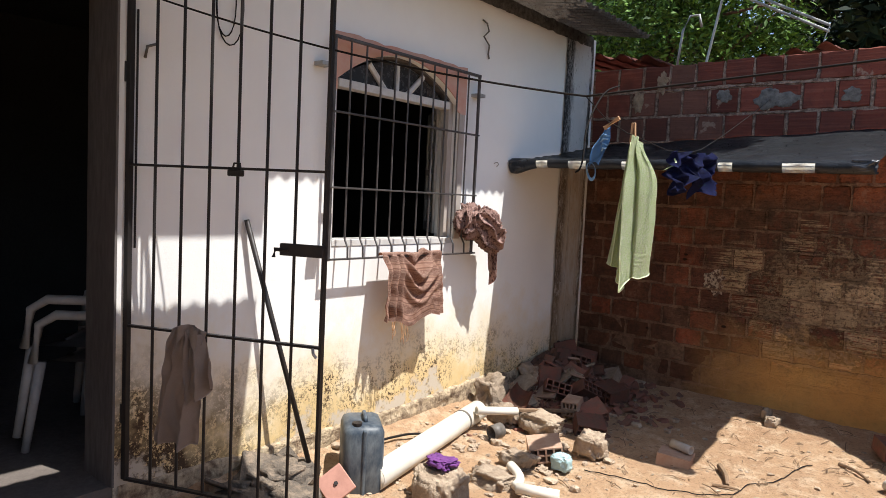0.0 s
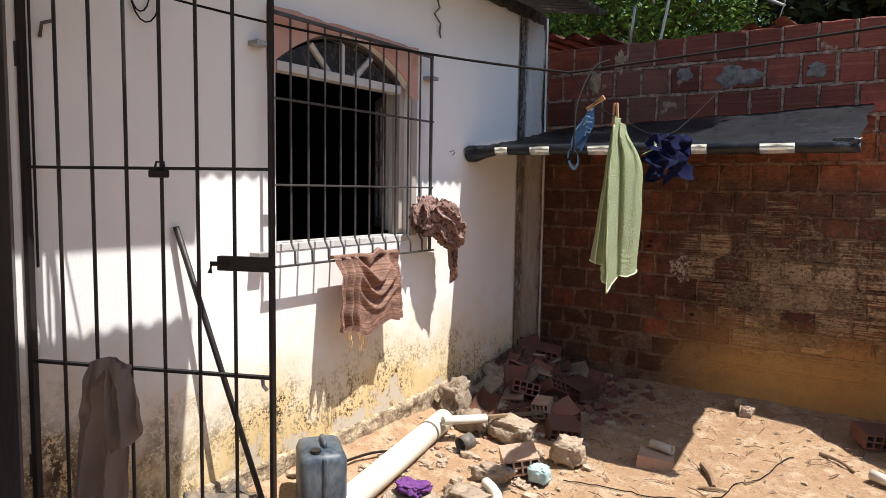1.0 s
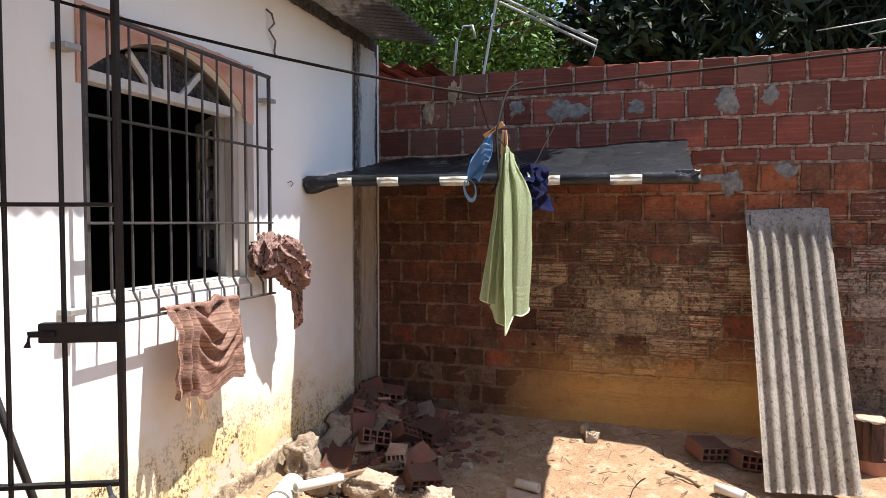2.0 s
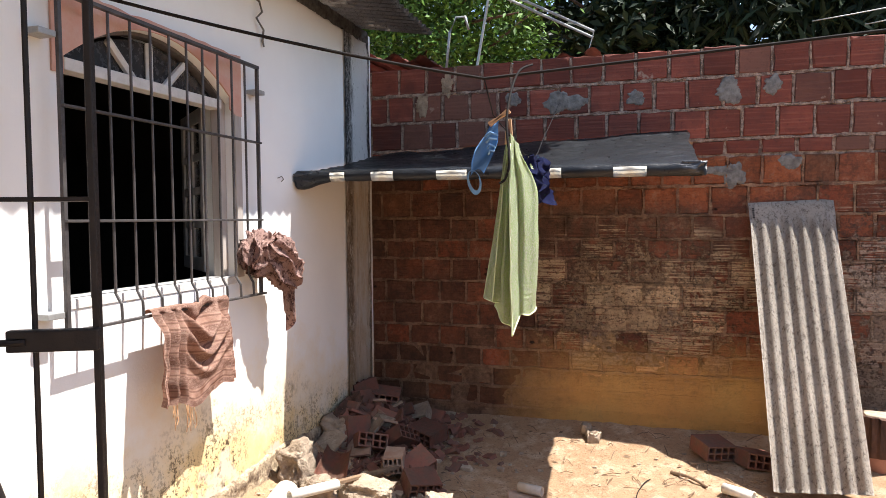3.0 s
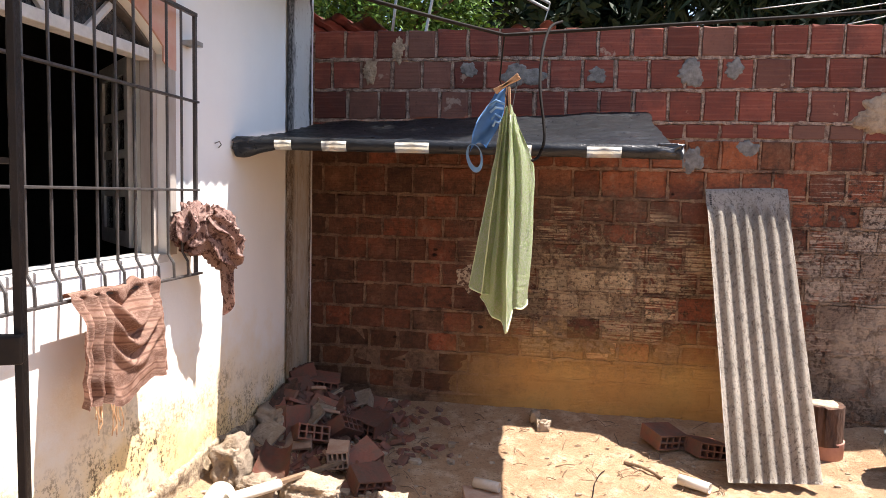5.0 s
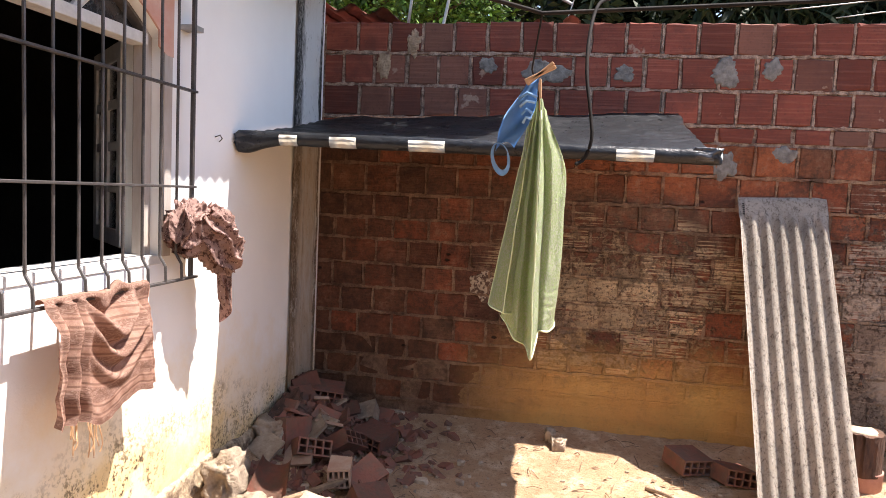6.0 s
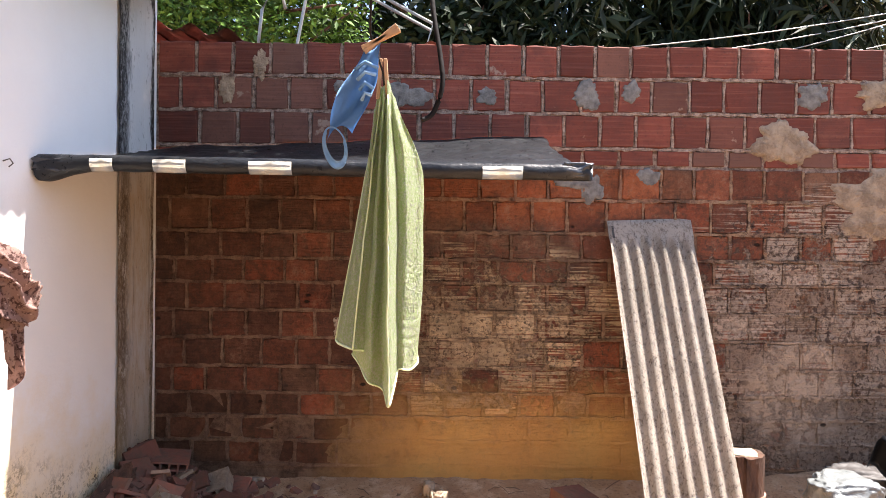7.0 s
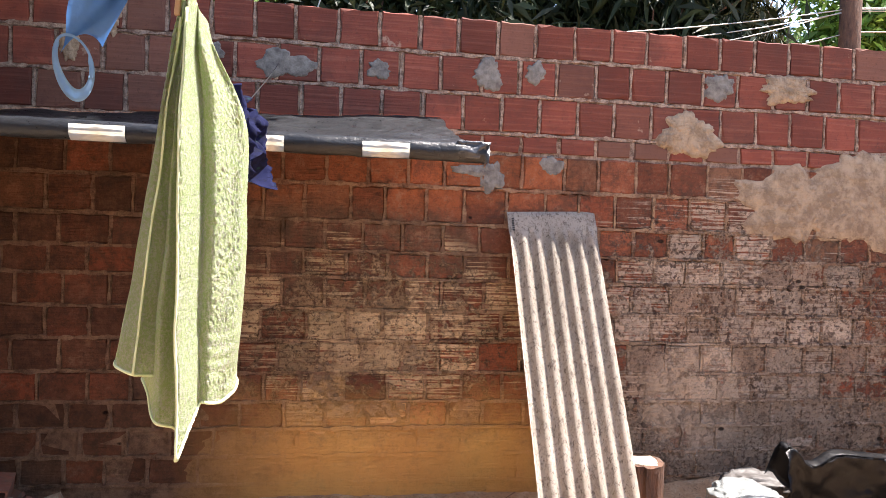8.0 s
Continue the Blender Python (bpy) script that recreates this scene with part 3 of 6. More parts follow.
# ---- ground ----
def ground():
    xs = np.concatenate([[-1500, -400, -90, -30, -12, -6, -3, -1.2, -0.5], np.arange(-0.2, 5.2, 0.026), [5.4, 5.8, 6.4, 7.5, 9, 12, 20, 50, 200, 600, 1500]])
    ys = np.concatenate([[-1500, -500, -100, -30, -14, -9, -7, -6.2, -5.6, -5.2, -4.9, -4.7], np.arange(-4.5, 0.1, 0.026), [0.3, 1, 2, 4, 8, 16, 30, 60, 200, 600, 1500]])
    verts = [(x, y, bumpy(x, y) if -0.3 < x < 8 and -8 < y < 0.3 else 0.0 if y < 8 else min(6.0, 0.28 * (y - 8))) for y in ys for x in xs]
    n = len(xs)
    faces = [(j * n + i, j * n + i + 1, (j + 1) * n + i + 1, (j + 1) * n + i) for j in range(len(ys) - 1) for i in range(n - 1)]
    me = bpy.data.meshes.new("ground")
    me.from_pydata(verts, [], faces)
    me.materials.append(SOIL)
    for p in me.polygons:
        p.use_smooth = True
    tagged(new("ground", me), "sandy orange earth yard littered with debris", "ground", kind="structure")


ground()

# ---- the white house ----
WX, WT = -0.09, 0.16           # face and thickness of the long wall
WIN_Y0, WIN_Y1, WIN_Z0, WIN_Z1 = -2.83, -1.80, 1.25, 2.11
DOOR_Y0, DOOR_Y1, DOOR_Z = -4.86, -3.965, 2.36
TOP = 2.88


def arch_z(y):
    """The underside of the arch over the window."""
    c, h = (WIN_Y0 + WIN_Y1) / 2, (WIN_Y1 - WIN_Y0) / 2
    return WIN_Z1 + 0.20 * (1 - ((y - c) / h) ** 2)


def house():
    bm = bmesh.new()
    x0, x1 = WX - WT, WX
    box(bm, x0, x1, -8.5, DOOR_Y0, -0.1, TOP)
    box(bm, x0, x1, DOOR_Y0, DOOR_Y1, DOOR_Z, TOP)
    box(bm, x0, x1, DOOR_Y1, WIN_Y0, -0.1, TOP)
    box(bm, x0, x1, WIN_Y0, WIN_Y1, -0.1, WIN_Z0)
    box(bm, x0, x1, WIN_Y1, -0.02, -0.1, TOP)
    n = 14
    for i in range(n):
        ya, yb = WIN_Y0 + (WIN_Y1 - WIN_Y0) * i / n, WIN_Y0 + (WIN_Y1 - WIN_Y0) * (i + 1) / n
        vs = box(bm, x0, x1, ya, yb, 2.0, TOP)
        for v in vs:
            if v.co.z < 2.1:
                v.co.z = arch_z(v.co.y)
    bmesh.ops.remove_doubles(bm, verts=bm.verts[:], dist=0.0005)
    wall = part("wall_white", bm, WHITE)
    tagged(wall, "white limewashed wall with ochre mud splashes and mould", "wall", kind="structure")
    bm = bmesh.new()
    vs = surface(bm, lambda u, v: (WX + 0.012, -0.50 + 0.42 * u, 2.87 * v), 12, 60, 0.03)
    for v in bm.verts:
        if v.co.x > WX:
            p = Vector((v.co.y * 7, v.co.z * 5, 1))
            v.co.x += 0.008 * noise.noise(p)
            v.co.y += 0.010 * noise.noise(p * 2)
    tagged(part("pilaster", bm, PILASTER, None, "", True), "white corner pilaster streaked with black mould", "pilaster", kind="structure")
    bm = bmesh.new()

    def foot(u, v):
        y = -3.95 + 3.45 * u
        h = 0.235 + 0.05 * noise.noise(Vector((y * 1.7, 1, 0))) + 0.022 * noise.noise(Vector((y * 7, 3, 0))) + 0.03 * smooth_step(-2.4, -1.6, y)
        out = 0.013 + 0.012 * noise.noise(Vector((y * 9, v * 3, 5))) + 0.009 * noise.noise(Vector((y * 26, v * 7, 2)))
        k = smooth_step(1.0, 0.94, v)
        return (WX - 0.012 + (out + 0.012) * k, y, 0.0 + h * v)

    surface(bm, foot, 260, 16)
    tagged(part("baseboard", bm, FOOT_PLASTER, None, "", True), "rough eroded plaster ledge along the foot of the white wall", "plinth", kind="structure")
    # rough mortar under the roof sheets
    bm = bmesh.new()
    surface(bm, lambda u, v: (WX + 0.012 + 0.02 * abs(noise.noise(Vector((u * 90, v * 3, 0)))), -4.6 + 4.5 * u, 2.80 + 0.012 * noise.noise(Vector((u * 60, 4, 0))) + 0.09 * v), 240, 4, 0.03)
    tagged(part("trim", bm, GREY_MORTAR), "rough brown mortar along the top of the wall", "trim", kind="structure")
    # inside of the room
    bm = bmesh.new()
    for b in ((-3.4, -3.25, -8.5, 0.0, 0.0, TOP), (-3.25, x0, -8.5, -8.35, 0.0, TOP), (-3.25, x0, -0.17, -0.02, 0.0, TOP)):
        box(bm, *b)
    tagged(part("wall_inner", bm, INSIDE), "plastered inner walls of the room, coloured near black for its darkness", "wall", kind="structure")
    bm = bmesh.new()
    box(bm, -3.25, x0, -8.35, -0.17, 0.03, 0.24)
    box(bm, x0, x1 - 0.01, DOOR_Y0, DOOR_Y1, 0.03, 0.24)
    tagged(part("floor", bm, INNER_FLOOR), "cement floor of the room, coloured darker for the indoor shade", "floor", kind="structure")
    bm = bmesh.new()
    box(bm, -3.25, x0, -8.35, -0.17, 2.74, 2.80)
    tagged(part("ceiling", bm, INSIDE), "ceiling of the room, coloured near black for its darkness", "ceiling", kind="structure")
    # door jamb
    bm = bmesh.new()
    box(bm, x0 - 0.09, x1 + 0.010, DOOR_Y1 - 0.012, DOOR_Y1 - 0.002, 0.24, DOOR_Z)
    box(bm, x0 - 0.01, x1 + 0.012, DOOR_Y0 + 0.002, DOOR_Y0 + 0.045, 0.24, DOOR_Z)
    box(bm, x0 - 0.01, x1 + 0.012, DOOR_Y0 + 0.045, DOOR_Y1 - 0.045, DOOR_Z - 0.05, DOOR_Z - 0.002)
    tagged(part("door_1", bm, DOOR_WOOD), "grey wooden frame of the open doorway", "door frame", kind="structure")


def corrugated(bm, origin, across, along, width, length, up, pitch=0.0765, amp=0.012, thick=0.005, fade=0.0, nl=14, seg=8):
    """A corrugated sheet. fade: the length at its start over which it is flat."""
    o, a, l, n = Vector(origin), Vector(across).normalized(), Vector(along).normalized(), Vector(up).normalized()
    nu = int(width / pitch * seg)

    def f(u, v):
        k = smooth_step(fade * 0.75, fade * 1.1, v * length) if fade else 1.0
        w = math.cos(2 * math.pi * u * width / pitch)
        w = w if not fade else math.copysign(abs(w) ** 0.7, w)
        return o + a * (u * width) + l * (v * length) + n * (amp * w * k)

    surface(bm, f, nu, nl, thick)


def roofs():
    bm = bmesh.new()
    corrugated(bm, (0.44, -8.6, 2.825), (0, 1, 0), (-3.9, 0, 0.66), 8.45, 4.0, (0.17, 0, 1), nl=6, amp=0.02, pitch=0.088)
    tagged(part("roof", bm, ROOF, None, "", True), "weathered corrugated fibre-cement roof with a deep eave", "roof", kind="structure")
    bm = bmesh.new()
    box(bm, 0.40, 0.535, -8.5, -3.12, 2.765, 2.785)
    tagged(part("eave_board", bm, FRAME_WOOD), "grey wooden board under the edge of the roof", "eave board", kind="structure")
    # porch roof over the near end of the yard, on two posts
    bm = bmesh.new()
    corrugated(bm, (0.57, -8.3, 2.55), (0, 1, 0), (1, 0, 0.03), 5.17, 1.5, (0, 0, 1), nl=4, amp=0.011, pitch=0.088)
    porch = tagged(part("porch_roof", bm, ROOF, None, "", True), "narrow corrugated porch roof along the near end of the house", "roof", kind="structure")
    for x, y in ((2.0, -6.9), (2.0, -8.2), (0.62, -8.2), (0.62, -6.6)):
        bm = bmesh.new()
        box(bm, x - 0.05, x + 0.05, y - 0.05, y + 0.05, -0.05, 2.55, 0.006)
        part("post", bm, DOOR_WOOD, porch)


house()
roofs()


def yard_walls():
    """Plain walls that close the yard out of sight."""
    bm = bmesh.new()
    box(bm, 7.4, 7.55, -10.0, 0.0, -0.1, 2.4)
    box(bm, -0.2, 7.55, -10.15, -10.0, -0.1, 2.4)
    tagged(part("wall_yard", bm, TAN_PLASTER), "plain rendered walls round the yard", "wall", kind="structure")


yard_walls()


def window():
    """Arched window frame with a fan light, set in the wall."""
    top = thing("window_1", "arched window with a white fan light, open and dark", "window", kind="structure")
    xa, xb = WX - 0.10, WX - 0.045
    w = 0.045
    bm = bmesh.new()
    box(bm, xa, xb, WIN_Y0, WIN_Y0 + w, WIN_Z0, arch_z(WIN_Y0 + w / 2) + 0.02, 0.004)
    box(bm, xa, xb, WIN_Y1 - w, WIN_Y1, WIN_Z0, arch_z(WIN_Y1 - w / 2) + 0.02, 0.004)
    part("window_frame", bm, FRAME_WOOD, top)
    bm = bmesh.new()
    box(bm, xa - 0.005, xb + 0.012, WIN_Y0 + w, WIN_Y1 - w, WIN_Z1 - 0.035, WIN_Z1 + 0.010, 0.004)
    part("transom", bm, FRAME_WHITE, top, "white transom")
    bm = bmesh.new()
    n = 16
    for i in range(n):
        ya, yb = WIN_Y0 + w + (WIN_Y1 - WIN_Y0 - 2 * w) * i / n, WIN_Y0 + w + (WIN_Y1 - WIN_Y0 - 2 * w) * (i + 1) / n
        vs = box(bm, xa, xb, ya, yb, 0, 1)
        for v in vs:
            v.co.z = arch_z(v.co.y) - (0.014 if v.co.z < 0.5 else -0.004)
    part("arch_frame", bm, DOOR_WOOD, top)
    c = (WIN_Y0 + WIN_Y1) / 2
    for a in (-0.20, 0.0, 0.20):
        bm = bmesh.new()
        ya, yb = c + a * 0.45, c + a * 1.15
        pts = [(xb - 0.02, ya + (yb - ya) * k, WIN_Z1 + (arch_z(yb) - 0.03 - WIN_Z1) * k - 0.0) for k in (0, 0.35, 0.7, 1)]
        tube(bm, pts, 0.017, 6)
        part("fan_bar", bm, FRAME_WHITE, top)
    bm = bmesh.new()
    for i in range(n):
        ya, yb = WIN_Y0 + w + (WIN_Y1 - WIN_Y0 - 2 * w) * i / n, WIN_Y0 + w + (WIN_Y1 - WIN_Y0 - 2 * w) * (i + 1) / n
        vs = box(bm, xa + 0.02, xa + 0.024, ya, yb, 0, 1)
        for v in vs:
            v.co.z = WIN_Z1 if v.co.z < 0.5 else arch_z(v.co.y) - 0.03
    part("pane", bm, GLASS_DARK, top, "dusty dark glass")
    bm = bmesh.new()
    box(bm, WX - 0.15, WX + 0.004, WIN_Y0 + 0.001, WIN_Y1 - 0.001, WIN_Z0 - 0.03, WIN_Z0 + 0.006, 0.003)
    part("window_sill", bm, FRAME_WHITE, top)
    # pink plaster round the arch
    bm = bmesh.new()
    for i in range(24):
        ya, yb = WIN_Y0 - 0.05 + (WIN_Y1 - WIN_Y0 + 0.11) * i / 24, WIN_Y0 - 0.05 + (WIN_Y1 - WIN_Y0 + 0.11) * (i + 1) / 24
        for v in box(bm, WX + 0.001, WX + 0.010, ya, yb, 0, 1):
            yi = min(max(v.co.y, WIN_Y0), WIN_Y1)
            hi = 2.350 + 0.02 * noise.noise(Vector((v.co.y * 9, 2, 0)))
            v.co.z = hi if v.co.z > 0.5 else arch_z(yi) - (0.06 if i in (0, 22, 23) else 0)
    part("arch_plaster", bm, PINK_PLASTER, top, "pink unpainted plaster over the arch")
    bm = bmesh.new()
    box(bm, WX + 0.001, WX + 0.009, WIN_Y1, WIN_Y1 + 0.055, WIN_Z0, WIN_Z1 - 0.02)
    part("side_plaster", bm, FRAME_WOOD, top, "grey flaking plaster beside the window")


window()


def window_leaf():
    """An inner casement folded back into the dark room."""
    ob = thing("window_leaf", "pale casement leaf folded back inside the room", "casement")
    hinge = Vector((WX - WT - 0.03, WIN_Y1 + 0.03, 0))
    ob.matrix_world = pose(hinge.x, hinge.y, WIN_Z0 + 0.02, 0, 0, 138)
    w, h, t = 0.52, 0.84, 0.03
    for k, (x0, x1, z0, z1) in enumerate(((0, 0.06, 0, h), (w - 0.06, w, 0, h), (0.06, w - 0.06, 0, 0.07), (0.06, w - 0.06, h - 0.07, h), (w / 2 - 0.025, w / 2 + 0.025, 0.07, h - 0.07))):
        bm = bmesh.new()
        box(bm, x0, x1, -t / 2, t / 2, z0, z1, 0.003)
        part("stile" if k < 2 or k == 4 else "rail", bm, FRAME_WHITE, ob)
    for c in range(2):
        for r in range(3):
            bm = bmesh.new()
            z = 0.07 + (h - 0.14) * (r + 1) / 4 + 0.0
            xa = 0.06 if c == 0 else w / 2 + 0.025
            xb = w / 2 - 0.025 if c == 0 else w - 0.06
            box(bm, xa, xb, -0.012, 0.012, z - 0.02, z + 0.02, 0.002)
            part("glazing_bar", bm, FRAME_WHITE, ob)
    bm = bmesh.new()
    box(bm, 0.06, w - 0.06, -0.003, 0.003, 0.07, h - 0.07)
    part("pane", bm, GLASS_DARK, ob)


window_leaf()


def window_grille():
    """Bars that stand off the wall, with their lower ends bent outwards."""
    top = thing("window_grille", "black iron bar grille bolted over the window", "window grille")
    ya, yb, x = -2.90, -1.675, -0.03
    zt, zb = 2.305, 1.16
    n = 12
    for i in range(n):
        y = ya + (yb - ya) * i / (n - 1)
        bm = bmesh.new()
        if i in (0, n - 1):
            box(bm, x - 0.008, x + 0.008, y - 0.008, y + 0.008, zb - 0.01, zt, 0.002)
        else:
            tube(bm, [(x, y, zt), (x, y, zb + 0.105), (x + 0.012, y, zb + 0.085), (x + 0.025, y, zb + 0.065), (x + 0.028, y, zb)], 0.0058, 7)
        part("bar", bm, GRILLE_IRON, top)
    for z, dx, h in ((zt, 0.0, 0.016), (1.925, 0.008, 0.010), (1.535, 0.008, 0.010), (zb, 0.020, 0.010)):
        bm = bmesh.new()
        box(bm, x + dx - 0.009, x + dx + 0.012, ya - 0.006, yb + 0.006, z - h / 2, z + h / 2, 0.002)
        part("rail", bm, GRILLE_IRON, top)
    for y, z in ((ya - 0.05, 2.16), (yb + 0.03, 2.19), (ya - 0.05, 1.22), (yb + 0.03, 1.25)):
        bm = bmesh.new()
        box(bm, WX - 0.002, x + 0.006, y - 0.035, y + 0.035, z - 0.014, z + 0.008, 0.003)
        part("bracket", bm, GREY_METAL, top)


window_grille()


def gate():
    """The door's bar gate, swung wide open into the yard."""
    top = thing("metal_gate", "black iron bar gate standing wide open", "gate")
    a, b = Vector((-0.075, -3.925, 0)), Vector((0.732, -3.572, 0))
    d = (b - a)
    L = d.length
    rz = math.degrees(math.atan2(d.y, d.x))
    top.matrix_world = pose(a.x, a.y, 0, 0, 0, rz)
    z0, z1 = 0.27, 2.32
    for x, w in ((0, 0.020), (L, 0.013)):
        bm = bmesh.new()
        box(bm, x - w / 2, x + w / 2, -0.013, 0.013, z0, z1, 0.002)
        part("stile", bm, IRON, top)
    for i in range(1, 7):
        bm = bmesh.new()
        x = L * i / 7
        tube(bm, [(x, 0, z0), (x, 0, z1)], 0.0062, 8)
        part("bar", bm, IRON, top)
    for z in (z0, 0.92, 1.58, z1):
        bm = bmesh.new()
        box(bm, 0, L, -0.011, 0.011, z - 0.005, z + 0.005, 0.0015)
        part("rail", bm, IRON, top)
    bm = bmesh.new()
    box(bm, L - 0.17, L + 0.012, -0.035, -0.008, 1.262, 1.308, 0.004)
    lock = part("bolt_box", bm, IRON, top)
    bm = bmesh.new()
    tube(bm, [(L - 0.13, -0.035, 1.284), (L - 0.185, -0.04, 1.284), (L - 0.19, -0.04, 1.255)], 0.008)
    part("bolt_knob", bm, IRON, lock)
    bm = bmesh.new()
    tube(bm, [(L - 0.03, -0.01, 0.915), (L - 0.02, -0.025, 0.90), (L - 0.01, -0.02, 0.885)], 0.006)
    part("hasp", bm, GREY_METAL, top)
    bm = bmesh.new()
    box(bm, L * 4 / 7 - 0.035, L * 4 / 7 + 0.03, -0.022, 0.0, 1.55, 1.575, 0.005)
    lk = part("padlock", bm, IRON, top)
    bm = bmesh.new()
    tube(bm, [(L * 4 / 7 - 0.02, -0.011, 1.57), (L * 4 / 7 - 0.01, -0.011, 1.60), (L * 4 / 7 + 0.015, -0.011, 1.60), (L * 4 / 7 + 0.02, -0.011, 1.57)], 0.004)
    part("shackle", bm, IRON, lk)
    for z in (0.55, 1.95):
        bm = bmesh.new()
        tube(bm, [(-0.012, 0, z - 0.04), (-0.012, 0, z + 0.04)], 0.014)
        part("hinge", bm, IRON, top)


gate()

# ---- canopy ----
def canopy():
    top = thing("canopy", "low black tarpaulin lean-to canopy on a pipe", "canopy")
    xl, xr = -0.075, 2.13
    bm = bmesh.new()

    def f(u, v):
        x = xl + (xr - xl) * u
        yb, zb = -0.008, 2.01 + 0.09 * u
        yf, zf = -1.19, 1.800 - 0.02 * u
        y = yb + (yf - yb) * v
        z = zb + (zf - zb) * v - 0.05 * math.sin(math.pi * v) * (0.4 + 0.6 * math.sin(math.pi * u))
        p = Vector((x * 3, y * 3, 0))
        z += 0.014 * noise.noise(p) + 0.007 * noise.noise(Vector((x * 5, y * 16, 0))) + 0.005 * noise.noise(p * 6)
        return (x + 0.03 * noise.noise(Vector((v * 5, u * 2, 3))) * (u > 0.9), y, z)

    surface(bm, f, 110, 60, 0.004)
    sheet = part("tarpaulin", bm, TARP, top, "", True)
    bm = bmesh.new()

    def g(u, v):
        x = xl + (xr + 0.02 - xl) * u
        a = math.pi * (0.55 - 1.35 * v)
        r = 0.033 + 0.003 * noise.noise(Vector((u * 30, v * 4, 5)))
        droop = 0.05 * smooth_step(0.0, 1, 1 - u * 9) * v + 0.015 * abs(noise.noise(Vector((u * 14, 9, 2)))) * v
        return (x, -1.19 - r * math.cos(a) * 1.0, 1.785 - 0.02 * u + r * math.sin(a) - droop)

    surface(bm, g, 120, 12, 0.003)
    part("wrapped_edge", bm, TARP, top, "", True)
    bm = bmesh.new()
    tube(bm, [(xl, -1.185, 1.785), (xr, -1.185, 1.765)], 0.022, 12)
    part("pipe", bm, PVC, top)
    for a, b in ((0.15, 0.24), (0.40, 0.53), (0.78, 0.95), (1.37, 1.45), (1.71, 1.87)):
        bm = bmesh.new()

        def h(u, v, a=a, b=b):
            t = math.pi * (0.12 - 0.5 * v)
            return (a + (b - a) * u, -1.19 - 0.039 * math.cos(t), 1.785 - 0.009 * a + 0.039 * math.sin(t))

        surface(bm, h, 2, 12, 0.004)
        part("clip", bm, PVC, top, "white pipe clip", True)
    # bunched plastic at both ends
    for x, s in ((xl + 0.06, 1), (xr - 0.05, 2)):
        bm = bmesh.new()
        rock(bm, (x, -1.18, 1.775), (0.085, 0.05, 0.036), s)
        part("bunched_end", bm, TARP, top, "", True)


canopy()


# ---- leaning sheet ----
def leaning_sheet():
    bm = bmesh.new()
    base, head = Vector((2.53, -0.82, 0.05)), Vector((2.50, -0.035, 1.615))
    along = base - head
    across = Vector((0.48, 0.035, 0.02))
    up = across.cross(along) * -1
    corrugated(bm, head, across, along, 0.495, along.length, up if up.y < 0 else -up, fade=0.15, nl=60, amp=0.0165, thick=0.006, seg=10)
    sheet = part("corrugated_sheet", bm, SHEET, None, "", True)
    nrm = across.cross(along).normalized()
    nrm = nrm if nrm.y < 0 else -nrm
    a1, l1 = across.normalized(), along.normalized()
    for k in range(6):
        bm = bmesh.new()
        box(bm, -0.006, 0.006, -0.0045, 0.0045, -0.001, 0.001)
        ob = part("printed_bar", bm, IRON, sheet)
        m = Matrix((a1, l1, nrm)).transposed().to_4x4()
        ob.matrix_world = Matrix.Translation(head + a1 * 0.022 + l1 * (0.05 + 0.013 * k) + nrm * 0.0175) @ m
    tagged(sheet, "grey corrugated fibre-cement sheet leaning on the brick wall", "roofing sheet")


leaning_sheet()


